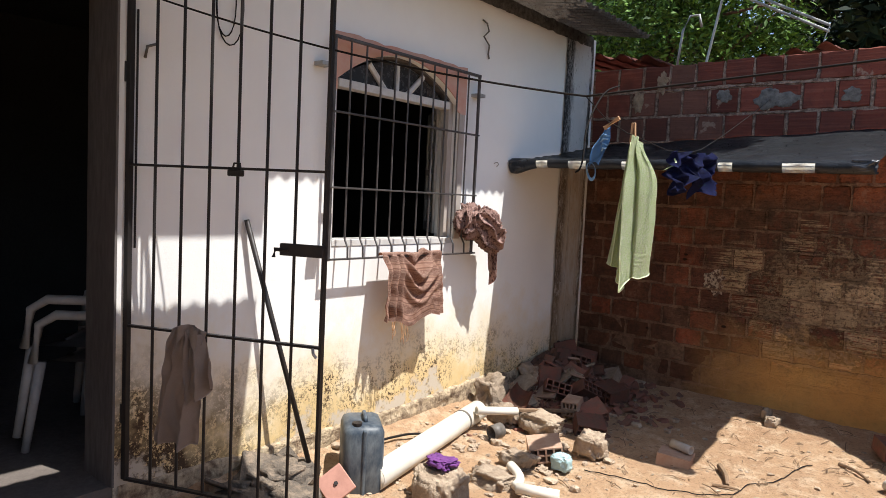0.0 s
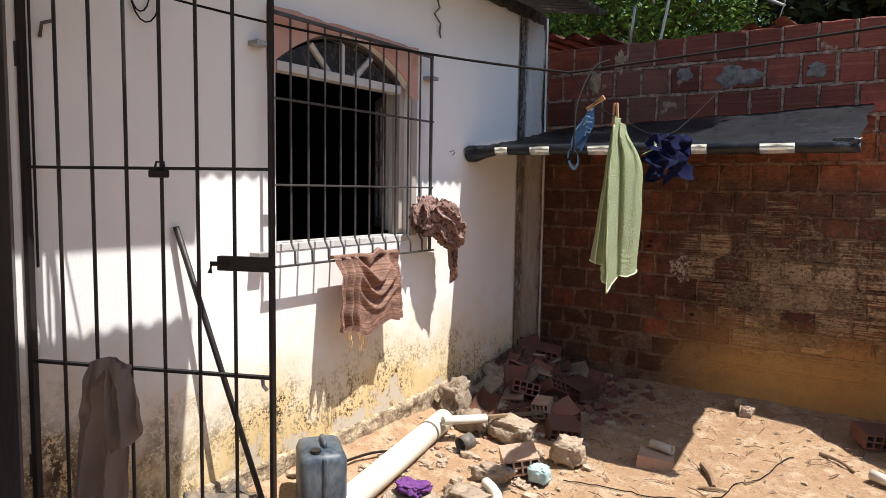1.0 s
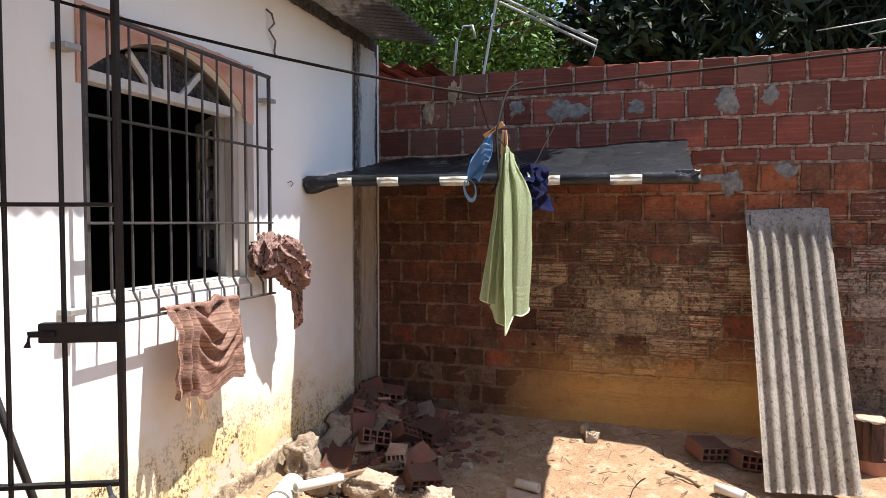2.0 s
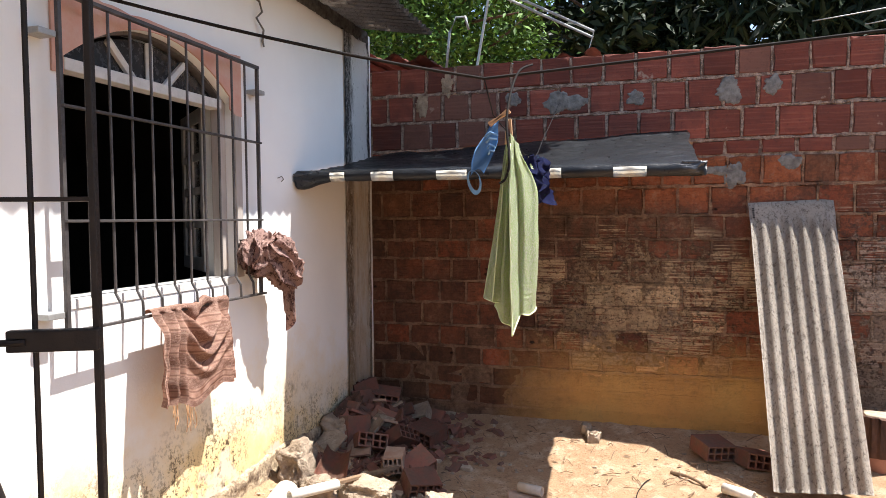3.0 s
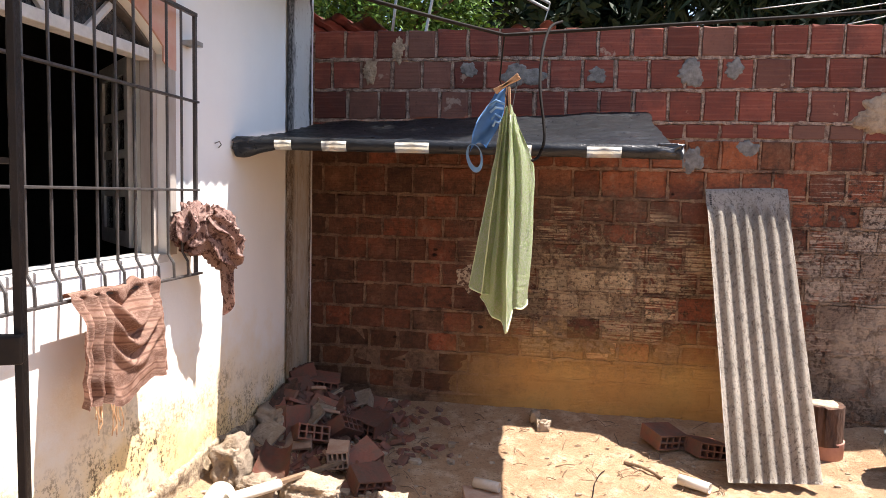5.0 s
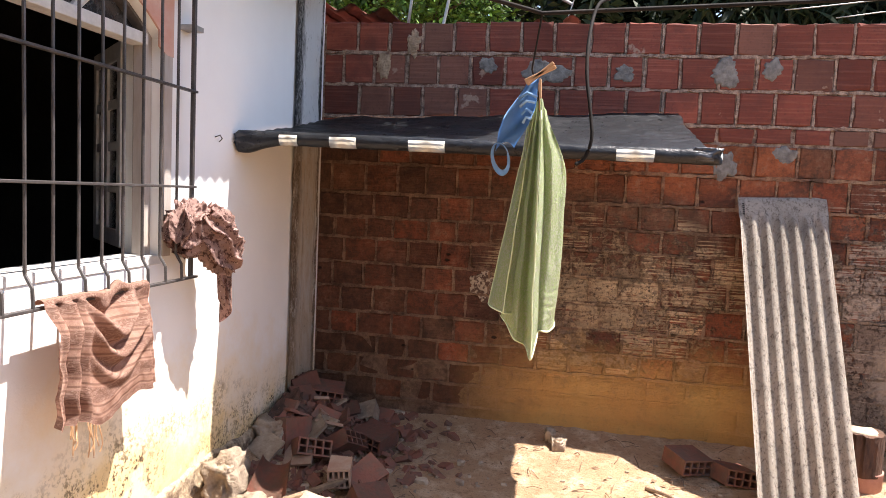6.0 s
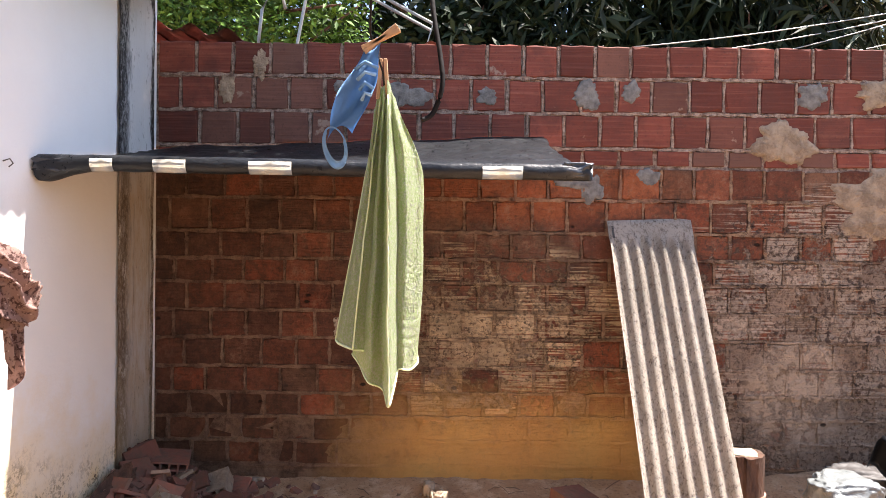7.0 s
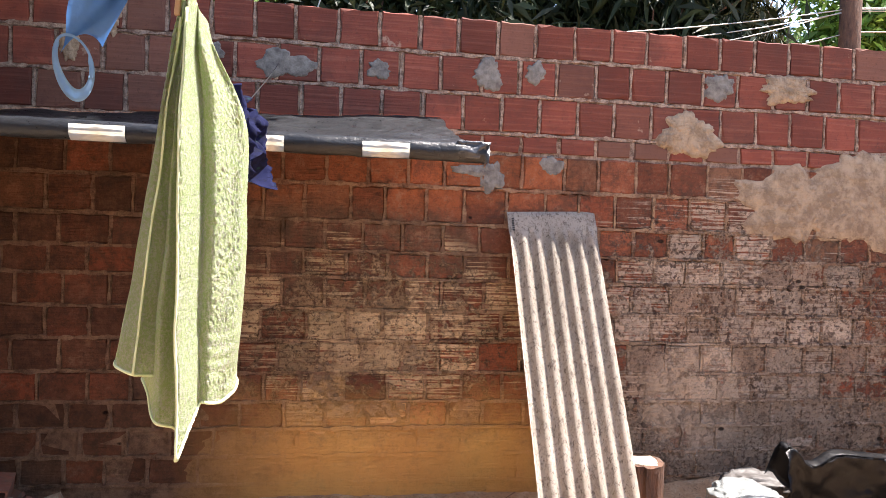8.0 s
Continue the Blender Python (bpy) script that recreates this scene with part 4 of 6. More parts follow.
# ---- clothes ----
def towel():
    """Hung from one peg: a smooth layer behind, a ridge that ends in the lowest corner, a rounded shoulder beside it."""
    top = Vector((1.418, -2.46, 1.80))
    K = 1 / 1600
    # each fold from one free edge round to the other: where its foot hangs, how long it is, how far out it stands, and its shoulder
    folds = [(44, 868, 0.030, 0.0), (74, 872, 0.000, 0.0), (118, 880, -0.018, 0.0), (132, 892, -0.004, 0.0), (198, 906, 0.018, 0.0), (150, 925, 0.040, 0.0), (104, 922, 0.036, 0.0),
             (140, 955, 0.006, 0.0), (178, 990, -0.020, 0.0), (222, 1020, -0.018, 0.1), (254, 1045, -0.062, 0.25), (270, 985, -0.045, 0.4), (274, 950, -0.014, 0.6), (298, 954, -0.016, 0.9),
             (322, 952, -0.004, 1.0), (340, 940, 0.018, 1.0), (332, 925, 0.038, 1.0), (296, 915, 0.042, 0.8)]

    def at(u):
        n = len(folds) - 1
        k = u * n
        i = min(int(k), n - 1)
        p0, p1, p2, p3 = folds[max(0, i - 1)], folds[i], folds[i + 1], folds[min(n, i + 2)]
        w = k - i
        return [0.5 * (2 * q1 + (q2 - q0) * w + (2 * q0 - 5 * q1 + 4 * q2 - q3) * w * w + (3 * q1 - q0 - 3 * q2 + q3) * w ** 3) for q0, q1, q2, q3 in zip(p0, p1, p2, p3)]

    def f(u, v):
        foot, length, out, shoulder = at(u)
        shoulder = min(1.0, max(0.0, shoulder))
        head = 192 + (foot - 44) / 300 * 62
        full = smooth_step(-0.03, 0.30, v) * (1 + 0.16 * math.sin(math.pi * min(1, v * 1.05)))
        x = head + (foot - head) * (v * (1 - shoulder) + full * shoulder)
        x = (x - 214) * K + 0.003 * noise.noise(Vector((u * 5, v * 6, 2)))
        y = 1.8 * out * (0.55 + 0.45 * smooth_step(0, 0.4, v)) - 0.016 * shoulder * math.exp(-((v - 0.09) / 0.08) ** 2) + 0.012 * math.sin(u * 46 + 1.2 + 1.5 * v) * smooth_step(0, 0.12, v) * (1 - 0.55 * v) + 0.007 * noise.noise(Vector((u * 6, v * 5, 7))) + 0.004 * noise.noise(Vector((u * 13, v * 9, 1)))
        hem = 0.80 < v < 0.93 and u > 0.70
        y -= 0.0012 * math.sin((v - 0.80) * 190) * hem
        smooth_layer = u < 0.5 and v > 0.35
        loop = 0.0017 * noise.noise(Vector((u * 130, v * 95, 0))) + 0.0012 * noise.noise(Vector((u * 190, v * 140, 5)))
        loop *= 0.0 if hem else 0.25 if smooth_layer else 1.0
        x, y = x + 0.7 * loop, y - loop
        z = -length * K * v + 0.016 * math.sin(math.pi * u) * (1 - v) - 0.020 * shoulder * (1 - v) ** 2 + 0.006 * noise.noise(Vector((u * 14, 3, 1))) * v
        return top + Vector((x, y, z))

    bm = bmesh.new()
    surface(bm, f, 340, 200, 0.005)
    ob = part("towel", bm, TOWEL, None, "", True)
    tagged(ob, "light green terry towel pegged on the clothes line", "towel")
    for u in (0.002, 2.15 / 17, 10.0 / 17, 0.998):
        bm = bmesh.new()
        tube(bm, [f(u, 0.05 + 0.95 * k / 60) + Vector((0, -0.003, 0)) for k in range(61)], 0.0021, 6)
        part("selvedge", bm, HEM, ob, "paler stitched selvedge", True)
    bm = bmesh.new()
    tube(bm, [f(k / 200, 1.0) for k in range(201)], 0.0026, 6)
    part("hem", bm, HEM, ob, "paler stitched hem", True)
    for i in range(2):
        bm = bmesh.new()
        p = top + Vector((-0.006 + 0.012 * i, -0.02, 0.045))
        box(bm, -0.004, 0.004, -0.005, 0.005, -0.065, 0.02, 0.0015, pose(*p, 0, 4 - 8 * i, 0))
        if i == 0:
            peg = tagged(part("clothes_peg", bm, PEG_WOOD), "wooden clothes peg on the line above the towel", "clothes peg", group="pegs on the line")
        else:
            part("jaw", bm, PEG_WOOD, peg)


def face_mask():
    ob = thing("face_mask", "blue cloth face mask hanging from a peg by its loop", "face mask")
    top = Vector((1.420, -2.715, 1.822))
    bm = bmesh.new()

    def f(u, v):
        w = 0.015 + 0.018 * smooth_step(0.0, 0.5, v) - 0.011 * smooth_step(0.65, 1, v)
        t = u * 2 - 1
        return top + Vector((-0.058 * v + t * w, 0.010 * math.cos(t * 2) + 0.006 * math.sin(v * 9 + u * 5), -0.160 * v + 0.006 * t + 0.020 * (1 - t * t) * v ** 5))

    surface(bm, f, 14, 26, 0.003)
    part("mask_cloth", bm, MASK_BLUE, ob, "", True)
    bm = bmesh.new()
    c = top + Vector((-0.066, 0, -0.180))

    def ring(u, v):
        a = 2 * math.pi * u
        k = 1.0 - (0.30 - 0.12 * math.sin(a)) * (v if math.sin(a) < 0.6 else v * 0.5)
        return c + Vector((0.023 * k * math.cos(a), 0.003 * math.sin(a * 2), 0.037 * k * math.sin(a) - 0.010 * math.cos(a)))

    surface(bm, ring, 40, 3, 0.002)
    part("ear_loop", bm, PALE_BLUE, ob, "loop cut from the same cloth", True)
    for k in range(4):
        bm = bmesh.new()
        z = -0.035 - 0.018 * k
        tube(bm, [top + Vector((-0.030 + 0.004 * k, -0.010, z - 0.008)), top + Vector((-0.012, -0.018, z + 0.004)), top + Vector((0.010 - 0.004 * k, -0.008, z - 0.004 + 0.006 * (k % 2)))], 0.0035, 6)
        part("pucker", bm, PALE_BLUE if k % 2 else MASK_BLUE, ob, "", True)
    for i in range(2):
        bm = bmesh.new()
        box(bm, -0.004, 0.004, -0.005, 0.005, -0.035, 0.04, 0.0015, pose(*(top + Vector((0.012, -0.004, 0.012))), 0, 50 + 14 * i, 0))
        if i == 0:
            peg = tagged(part("clothes_peg", bm, PEG_WOOD), "wooden clothes peg holding the blue mask", "clothes peg", group="pegs on the line")
        else:
            part("jaw", bm, PEG_WOOD, peg)


def shorts():
    """Bunched on the sagging wire, in crushed folds, with one leg hanging lower and a pale label."""
    top = Vector((1.385, -1.70, 1.800))

    def f(u, v):
        t = u * 2 - 1
        drop = 0.17 + 0.05 * math.sin(u * 8 + 0.5) + 0.09 * math.exp(-((u - 0.62) / 0.12) ** 2) + 0.05 * noise.noise(Vector((u * 5, 1, 1)))
        fold = (1 - 2 * abs(math.sin(u * 8 + v * 2.5 + 2.6 * noise.noise(Vector((u * 4, v * 2, 2)))))) * (0.018 + 0.030 * v)
        x = 0.010 + fold + 0.035 * noise.noise(Vector((u * 6, v * 4, 0))) + 0.007 * noise.noise(Vector((u * 18, v * 11, 6)))
        y = t * (0.33 - 0.05 * v) + 0.05 * noise.noise(Vector((u * 6, v * 5, 5))) * v
        return top + Vector((x, y, (0.035 if t > 0 else -0.022) * t * t + 0.008 * math.sin(u * 19) - drop * v))

    bm = bmesh.new()
    surface(bm, f, 130, 46, 0.005)
    ob = tagged(part("shorts", bm, NAVY, None, "", True), "crumpled navy and dark green shorts on the line", "shorts")
    bm = bmesh.new()
    surface(bm, lambda u, v: Vector(f(0.06 + 0.025 * u, 0.05 + 0.42 * v)) + Vector((-0.016, -0.010, 0)), 4, 14, 0.002)
    part("label_tape", bm, HEM, ob, "pale sewn tape", True)


def window_cloth():
    """A shawl draped over the grille's bottom rail: gathered on the bars, a deep cowl in the middle, a loose tail with a fringe."""
    y0, y1 = -2.54, -2.03

    def f(u, v):
        du = u - 0.56
        mid = math.exp(-(du / 0.17) ** 2)
        y = y0 + (y1 - y0) * u + 0.035 * math.sin(u * 2 * math.pi) * smooth_step(0.5, 0.05, v) + (u - 0.5) * 0.07 * v
        if v < 0.08:
            # over the rail
            a = math.pi * v / 0.08
            x, z = -0.004 - 0.020 * math.cos(a), 1.168 + 0.020 * math.sin(a) - 0.018 * mid * v / 0.08
            z += 0.022 * math.exp(-((u - 0.76) / 0.06) ** 2) * math.sin(a)
        else:
            k = (v - 0.08) / 0.92
            length = 0.372 - 0.012 * smooth_step(0.30, 0.18, u) + 0.035 * math.exp(-((u - 0.38) / 0.14) ** 2) - 0.02 * smooth_step(0.45, 0.70, u) + 0.02 * smooth_step(0.7, 0.95, u)
            z = 1.168 - 0.018 * mid * (1 - k) - length * k
            x = 0.016 + 0.048 * smooth_step(0, 0.25, k) + 0.010 * k
            # cowl: folds slung like chains between the two gathers, the first one a deep pocket
            chain = k + 1.15 * (math.sqrt(du * du + 0.004) - 0.063)
            cowl = smooth_step(0.36, 0.20, abs(du))
            x -= 0.045 * cowl * math.exp(-((chain - 0.15) / 0.060) ** 2)
            x += cowl * smooth_step(0.95, 0.45, chain) * smooth_step(0.14, 0.30, chain) * 0.024 * math.sin((chain - 0.30) * 2 * math.pi / 0.21 + 1.2)
            # the tail: two rolled pleats; the far side: one broad pleat turned away
            x += 0.026 * smooth_step(0.28, 0.20, u) * math.sin(u * 58 + 1.2 * k)
            x -= 0.050 * smooth_step(0.84, 0.92, u) * smooth_step(0, 0.2, k)
            x += 0.012 * noise.noise(Vector((u * 5, k * 3, 3))) + 0.004 * noise.noise(Vector((u * 17, k * 12, 8)))
            y += 0.012 * smooth_step(0.35, 0.1, u) * noise.noise(Vector((2, k * 6, 5)))
            z += 0.010 * noise.noise(Vector((u * 7, 2, k))) * k
        return (x, y, z)

    bm = bmesh.new()
    surface(bm, f, 150, 120, 0.004)
    ob = tagged(part("cloth", bm, RUST_CLOTH, None, "", True), "rust brown woven shawl draped over the window bars", "shawl")
    rnd = random.Random(3)
    for i in range(11):
        u = 0.10 + 0.022 * i
        p = Vector(f(u, 1.0))
        bm = bmesh.new()
        d = 0.05 + 0.06 * rnd.random()
        tube(bm, rounded([p, p + Vector((0.006 * rnd.uniform(-1, 1), 0.010 * rnd.uniform(-1, 1), -0.4 * d)), p + Vector((0.004, 0.012 * rnd.uniform(-1, 1), -0.75 * d)), p + Vector((0.0, 0.016 * rnd.uniform(-1, 1), -d))], 3), 0.0022, 5)
        part("fringe", bm, PEG_WOOD, ob)


def bundle():
    """A garment stuffed through the grille's corner: a crushed lump behind the bars, a twisted lobe and a tail outside."""
    bm = bmesh.new()

    def lobe(centre, axis, length, radius, turns, seed):
        a0 = Vector(axis).normalized()
        s0 = a0.cross(Vector((1, 0, 0))).normalized()
        t0 = a0.cross(s0)

        def f(u, v):
            a = u * math.pi * 2
            r = radius * math.sin(math.pi * min(1, 0.10 + 0.82 * v)) ** 0.55
            q = Vector((math.cos(a), math.sin(a), 0))
            twist = a * 4 + v * turns + 2.2 * noise.noise(Vector((q.x + seed, q.y, v * 2.5)))
            ridge = (1 - abs(math.sin(twist))) ** 1.6
            fine = (1 - abs(math.sin(twist * 2.3 + 3 * noise.noise(Vector((q.x * 2, q.y * 2, v * 6 + seed)))))) ** 1.4
            w = 0.66 + 0.58 * ridge + 0.14 * fine + 0.14 * noise.noise(Vector((q.x * 2, q.y * 2, v * 5 + seed)))
            return Vector(centre) + a0 * (length * (v - 0.5)) + (s0 * math.cos(a) + t0 * math.sin(a) * 0.72) * (r * w)

        surface(bm, f, 110, 70, 0.003)

    lobe((0.004, -1.745, 1.370), (0.05, 0.45, 0.5), 0.22, 0.105, 3.0, 1.0)
    lobe((0.062, -1.615, 1.310), (0.12, 0.60, -0.85), 0.31, 0.105, 3.5, 4.0)

    def g(u, v):
        t = u * 2 - 1
        w = 0.060 * (1 - 0.72 * v)
        return Vector((0.062 + 0.030 * math.sin(u * 15 + v * 3) * (0.5 + 0.5 * v), -1.575 + t * w + 0.030 * v, 1.225 - (0.22 - 0.05 * math.sin(u * 9)) * v + 0.02 * math.sin(u * 7)))

    garment = tagged(part("garment", bm, LEOPARD, None, "", True), "mottled brown garment bunched on the window bars", "garment")
    bm = bmesh.new()
    surface(bm, g, 40, 26, 0.004)
    part("sleeve", bm, LEOPARD, garment, "", True)


def gate_shirt():
    """A shirt slung over the gate's rail: long body, a folded sleeve and the collar."""
    ob = thing("shirt", "taupe shirt hung over the rail of the iron gate", "shirt")
    a, b = Vector((-0.075, -3.925, 0)), Vector((0.732, -3.572, 0))
    d = (b - a).normalized()
    nrm = Vector((d.y, -d.x, 0))

    def place(s, off, z):
        p = a + d * s + nrm * (0.016 + off)
        return Vector((p.x, p.y, z))

    def body(u, v):
        s = (0.235 + 0.155 * u) * (1 - v) + (0.165 + 0.215 * u) * v
        length = 0.47 + 0.03 * math.exp(-((u - 0.62) / 0.12) ** 2) - 0.02 * u
        z = 0.935 + 0.022 * math.sin(math.pi * u) * (1 - v) - length * v
        off = 0.006 + 0.030 * smooth_step(0, 0.12, v) + 0.026 * (1 - 2 * abs(math.sin(u * 7 + 0.7 + 0.9 * v)) ** 0.7) * (0.35 + 0.65 * v) + 0.016 * noise.noise(Vector((u * 6, v * 7, 1)))
        return place(s, off, z)

    def sleeve(u, v):
        s = 0.325 + 0.060 * u + (0.015 + 0.065 * u) * v
        z = 0.945 - 0.03 * u - (0.30 - 0.11 * u) * v + 0.01 * math.sin(u * 9)
        off = 0.030 + 0.030 * math.sin(u * 11 + 3 * v) + 0.010 * noise.noise(Vector((u * 5, v * 5, 6))) + 0.012 * v
        return place(s, off, z)

    def collar(u, v):
        s = 0.29 + 0.10 * u
        z = 0.955 + 0.012 * math.sin(math.pi * u) - (0.03 + 0.065 * abs(u - 0.5) * 2) * v
        return place(s, 0.050 + 0.012 * v + 0.008 * math.sin(u * 9), z)

    for name, f, n, m in (("body", body, 70, 60), ("sleeve", sleeve, 30, 40), ("collar", collar, 24, 8)):
        bm = bmesh.new()
        surface(bm, f, n, m, 0.004)
        part(name, bm, TAUPE, ob, "", True)


towel()
face_mask()
shorts()
window_cloth()
bundle()
gate_shirt()


# ---- lines ----
def line(name, pts, r, material, label, category):
    bm = bmesh.new()
    tube(bm, pts, r, 6)
    tagged(part(name, bm, material, None, "", True), label, category)


K = Vector((1.443, -2.96, 1.905))
line("clothes_line", sag((-0.06, -3.93, 2.27), K, 0.05) + sag(K, (7.4, -2.3, 2.45), 0.03)[1:], 0.0042, CABLE, "black clothes line strung across the yard", "clothes line")
line("hanging_line", [K, (1.415, -2.72, 1.845), (1.425, -2.56, 1.815), (1.395, -2.03, 1.786), (1.385, -1.70, 1.805), (1.37, -1.50, 1.84), (1.34, -1.1, 1.95), (1.32, -0.5, 2.15), (1.30, -0.01, 2.32)], 0.0020, CABLE, "wire line weighed down by the washing", "clothes line")
line("loose_cable", rounded([(1.57, -2.95, 1.935), (1.545, -3.0, 1.91), (1.532, -3.05, 1.85), (1.530, -3.10, 1.77), (1.541, -3.13, 1.69), (1.543, -3.14, 1.655), (1.533, -3.14, 1.625), (1.520, -3.145, 1.615)]), 0.0032, CABLE, "loose black cable end hooked over the clothes line", "cable")


# ---- jug, gutter and rubble ----
def jug():
    top = thing("jerrycan", "grimy dark blue plastic jerrycan standing by the wall", "jerrycan")
    top.matrix_world = pose(0.215, -2.84, -0.02, 0, 0, -38) @ Matrix.Diagonal((1.2, 1.15, 1.1, 1))
    bm = bmesh.new()
    box(bm, -0.118, 0.118, -0.09, 0.09, 0.0, 0.345, 0.036)
    part("body", bm, JUG_BLUE, top, "", True)
    bm = bmesh.new()
    box(bm, -0.125, 0.125, -0.008, 0.008, 0.02, 0.33, 0.006)
    part("seam", bm, JUG_BLUE, top)
    bm = bmesh.new()
    tube(bm, [(-0.055, 0.02, 0.345), (-0.055, 0.01, 0.356), (-0.04, 0.01, 0.362), (0.03, 0.01, 0.362), (0.045, 0.01, 0.340)], 0.010)
    part("handle", bm, JUG_BLUE, top, "", True)
    bm = bmesh.new()
    tube(bm, [(0.075, -0.03, 0.34), (0.075, -0.03, 0.354)], 0.022, 14)
    part("cap", bm, IRON, top)


def gutter():
    bm = bmesh.new()
    a, b = Vector((0.335, -2.86, 0.085)), Vector((0.085, -1.66, 0.12))
    hollow(bm, a, b, 0.066, 0.004, 24)
    tube(bm, [a.lerp(b, 0.002), a.lerp(b, 0.006)], 0.0655, 24)
    ob = tagged(part("gutter_pipe", bm, PVC, None, "", True), "fat white pipe lying on the rubble", "pipe")
    bm = bmesh.new()
    hollow(bm, a.lerp(b, 0.80), a.lerp(b, 0.815), 0.069, 0.004, 24)
    part("joint", bm, WIRE, ob)
    for n, p, q, r, mat in (("pipe", (0.193, -1.824, 0.180), (0.325, -1.560, 0.150), 0.026, PVC), ("pipe", (1.22, -1.20, 0.092), (1.35, -1.24, 0.092), 0.026, PVC_BROWN),
                            ("pipe", (0.86, -2.36, 0.05), (1.06, -2.27, 0.045), 0.028, PVC), ("pipe", (2.28, -0.84, 0.055), (2.42, -0.93, 0.055), 0.028, PVC)):
        bm = bmesh.new()
        hollow(bm, Vector(p), Vector(q), r, 0.004, 16)
        tagged(part(n, bm, mat, None, "", True), "short dusty white pipe offcut on the ground", "pipe", group="pipe offcuts")
    bm = bmesh.new()
    tube(bm, rounded([(0.70, -2.18, 0.075), (0.76, -2.21, 0.065), (0.81, -2.25, 0.055), (0.835, -2.30, 0.05), (0.845, -2.345, 0.05)], 4), 0.025, 16)
    tagged(part("pipe_elbow", bm, PVC, None, "", True), "dusty white pipe elbow on the ground", "pipe", group="pipe offcuts")
    bm = bmesh.new()
    hollow(bm, Vector((1.78, -1.87, bumpy(1.78, -1.87) + 0.026)), Vector((1.88, -1.81, bumpy(1.88, -1.81) + 0.026)), 0.026, 0.004, 16)
    tagged(part("pipe", bm, PVC, None, "", True), "short dusty white pipe offcut on the ground", "pipe", group="pipe offcuts")
    for p, q, w, label in (((1.50, -1.18), (1.62, -1.43), 0.018, "split grey stick lying on the earth"), ((1.55, -1.46), (1.68, -1.42), 0.009, "thin dry stick on the earth"), ((2.02, -0.62), (2.20, -0.80), 0.012, "dry stick lying on the earth")):
        bm = bmesh.new()
        tube(bm, rounded([(p[0], p[1], bumpy(*p) + w), ((p[0] + q[0]) / 2 + 0.012, (p[1] + q[1]) / 2, bumpy((p[0] + q[0]) / 2, (p[1] + q[1]) / 2) + w + 0.006), (q[0], q[1], bumpy(*q) + w)], 4), w, 7, True, w * 0.6)
        tagged(part("stick", bm, TWIG), label, "stick")
    for k, (x, y, z, rx, ry, s) in enumerate(((0.02, -3.16, 0.12, 28, 20, 0.13), (0.07, -3.30, 0.11, -15, 24, 0.11), (0.0, -3.33, 0.16, 38, 15, 0.09), (0.16, -3.22, 0.09, 12, -10, 0.10), (-0.01, -3.50, 0.12, 20, 30, 0.10), (0.10, -3.46, 0.10, -24, 8, 0.08))):
        bm = bmesh.new()
        box(bm, -s, s, -s * 0.7, s * 0.7, -0.007, 0.007, 0.002)
        for v in bm.verts:
            v.co += Vector((0.05, 0.05, 0.02)) * noise.noise(v.co * 9 + Vector((k * 3.1, 0, 0)))
        ob = part("broken_sheet", bm, DARK_RUBBLE)
        ob.matrix_world = pose(x, y, z, rx, ry, 37 * k)
        tagged(ob, "dark grey piece of broken roofing sheet on the rubble", "broken sheet", group="broken sheet pieces")
    bm = bmesh.new()
    box(bm, -0.36, 0.36, -0.014, 0.014, -0.010, 0.010, 0.003, pose(0.455, -1.225, 0.115, 0, 7, 69))
    for v in bm.verts:
        v.co += Vector((0.006, 0.006, 0.004)) * noise.noise(v.co * 9)
    tagged(part("stick", bm, TWIG), "dark wooden batten lying across the rubble", "batten")


def hollow_brick(name, m, material, label, broken=0.0, size=(0.19, 0.19, 0.09)):
    """A fired clay block with its rows of through holes."""
    sx, sy, sz = size
    nx, nz = 4, 2
    bm = bmesh.new()
    t = 0.010
    y0, y1 = -sy / 2, sy / 2 * (1 - broken)
    for i in range(nx + 1):
        x = -sx / 2 + (sx - t) * i / nx
        box(bm, x, x + t, y0, y1, -sz / 2, sz / 2)
    for j in range(nz + 1):
        z = -sz / 2 + (sz - t) * j / nz
        box(bm, -sx / 2 + 0.001, sx / 2 - 0.001, y0 + 0.001, y1 - 0.001, z + 0.0005, z + t - 0.0005)
    if broken:
        for v in bm.verts:
            if v.co.y > y1 - 0.02:
                v.co.y += 0.03 * noise.noise(v.co * 30)
    ob = part(name, bm, material)
    ob.matrix_world = m
    return tagged(ob, label, "brick", group="loose bricks")


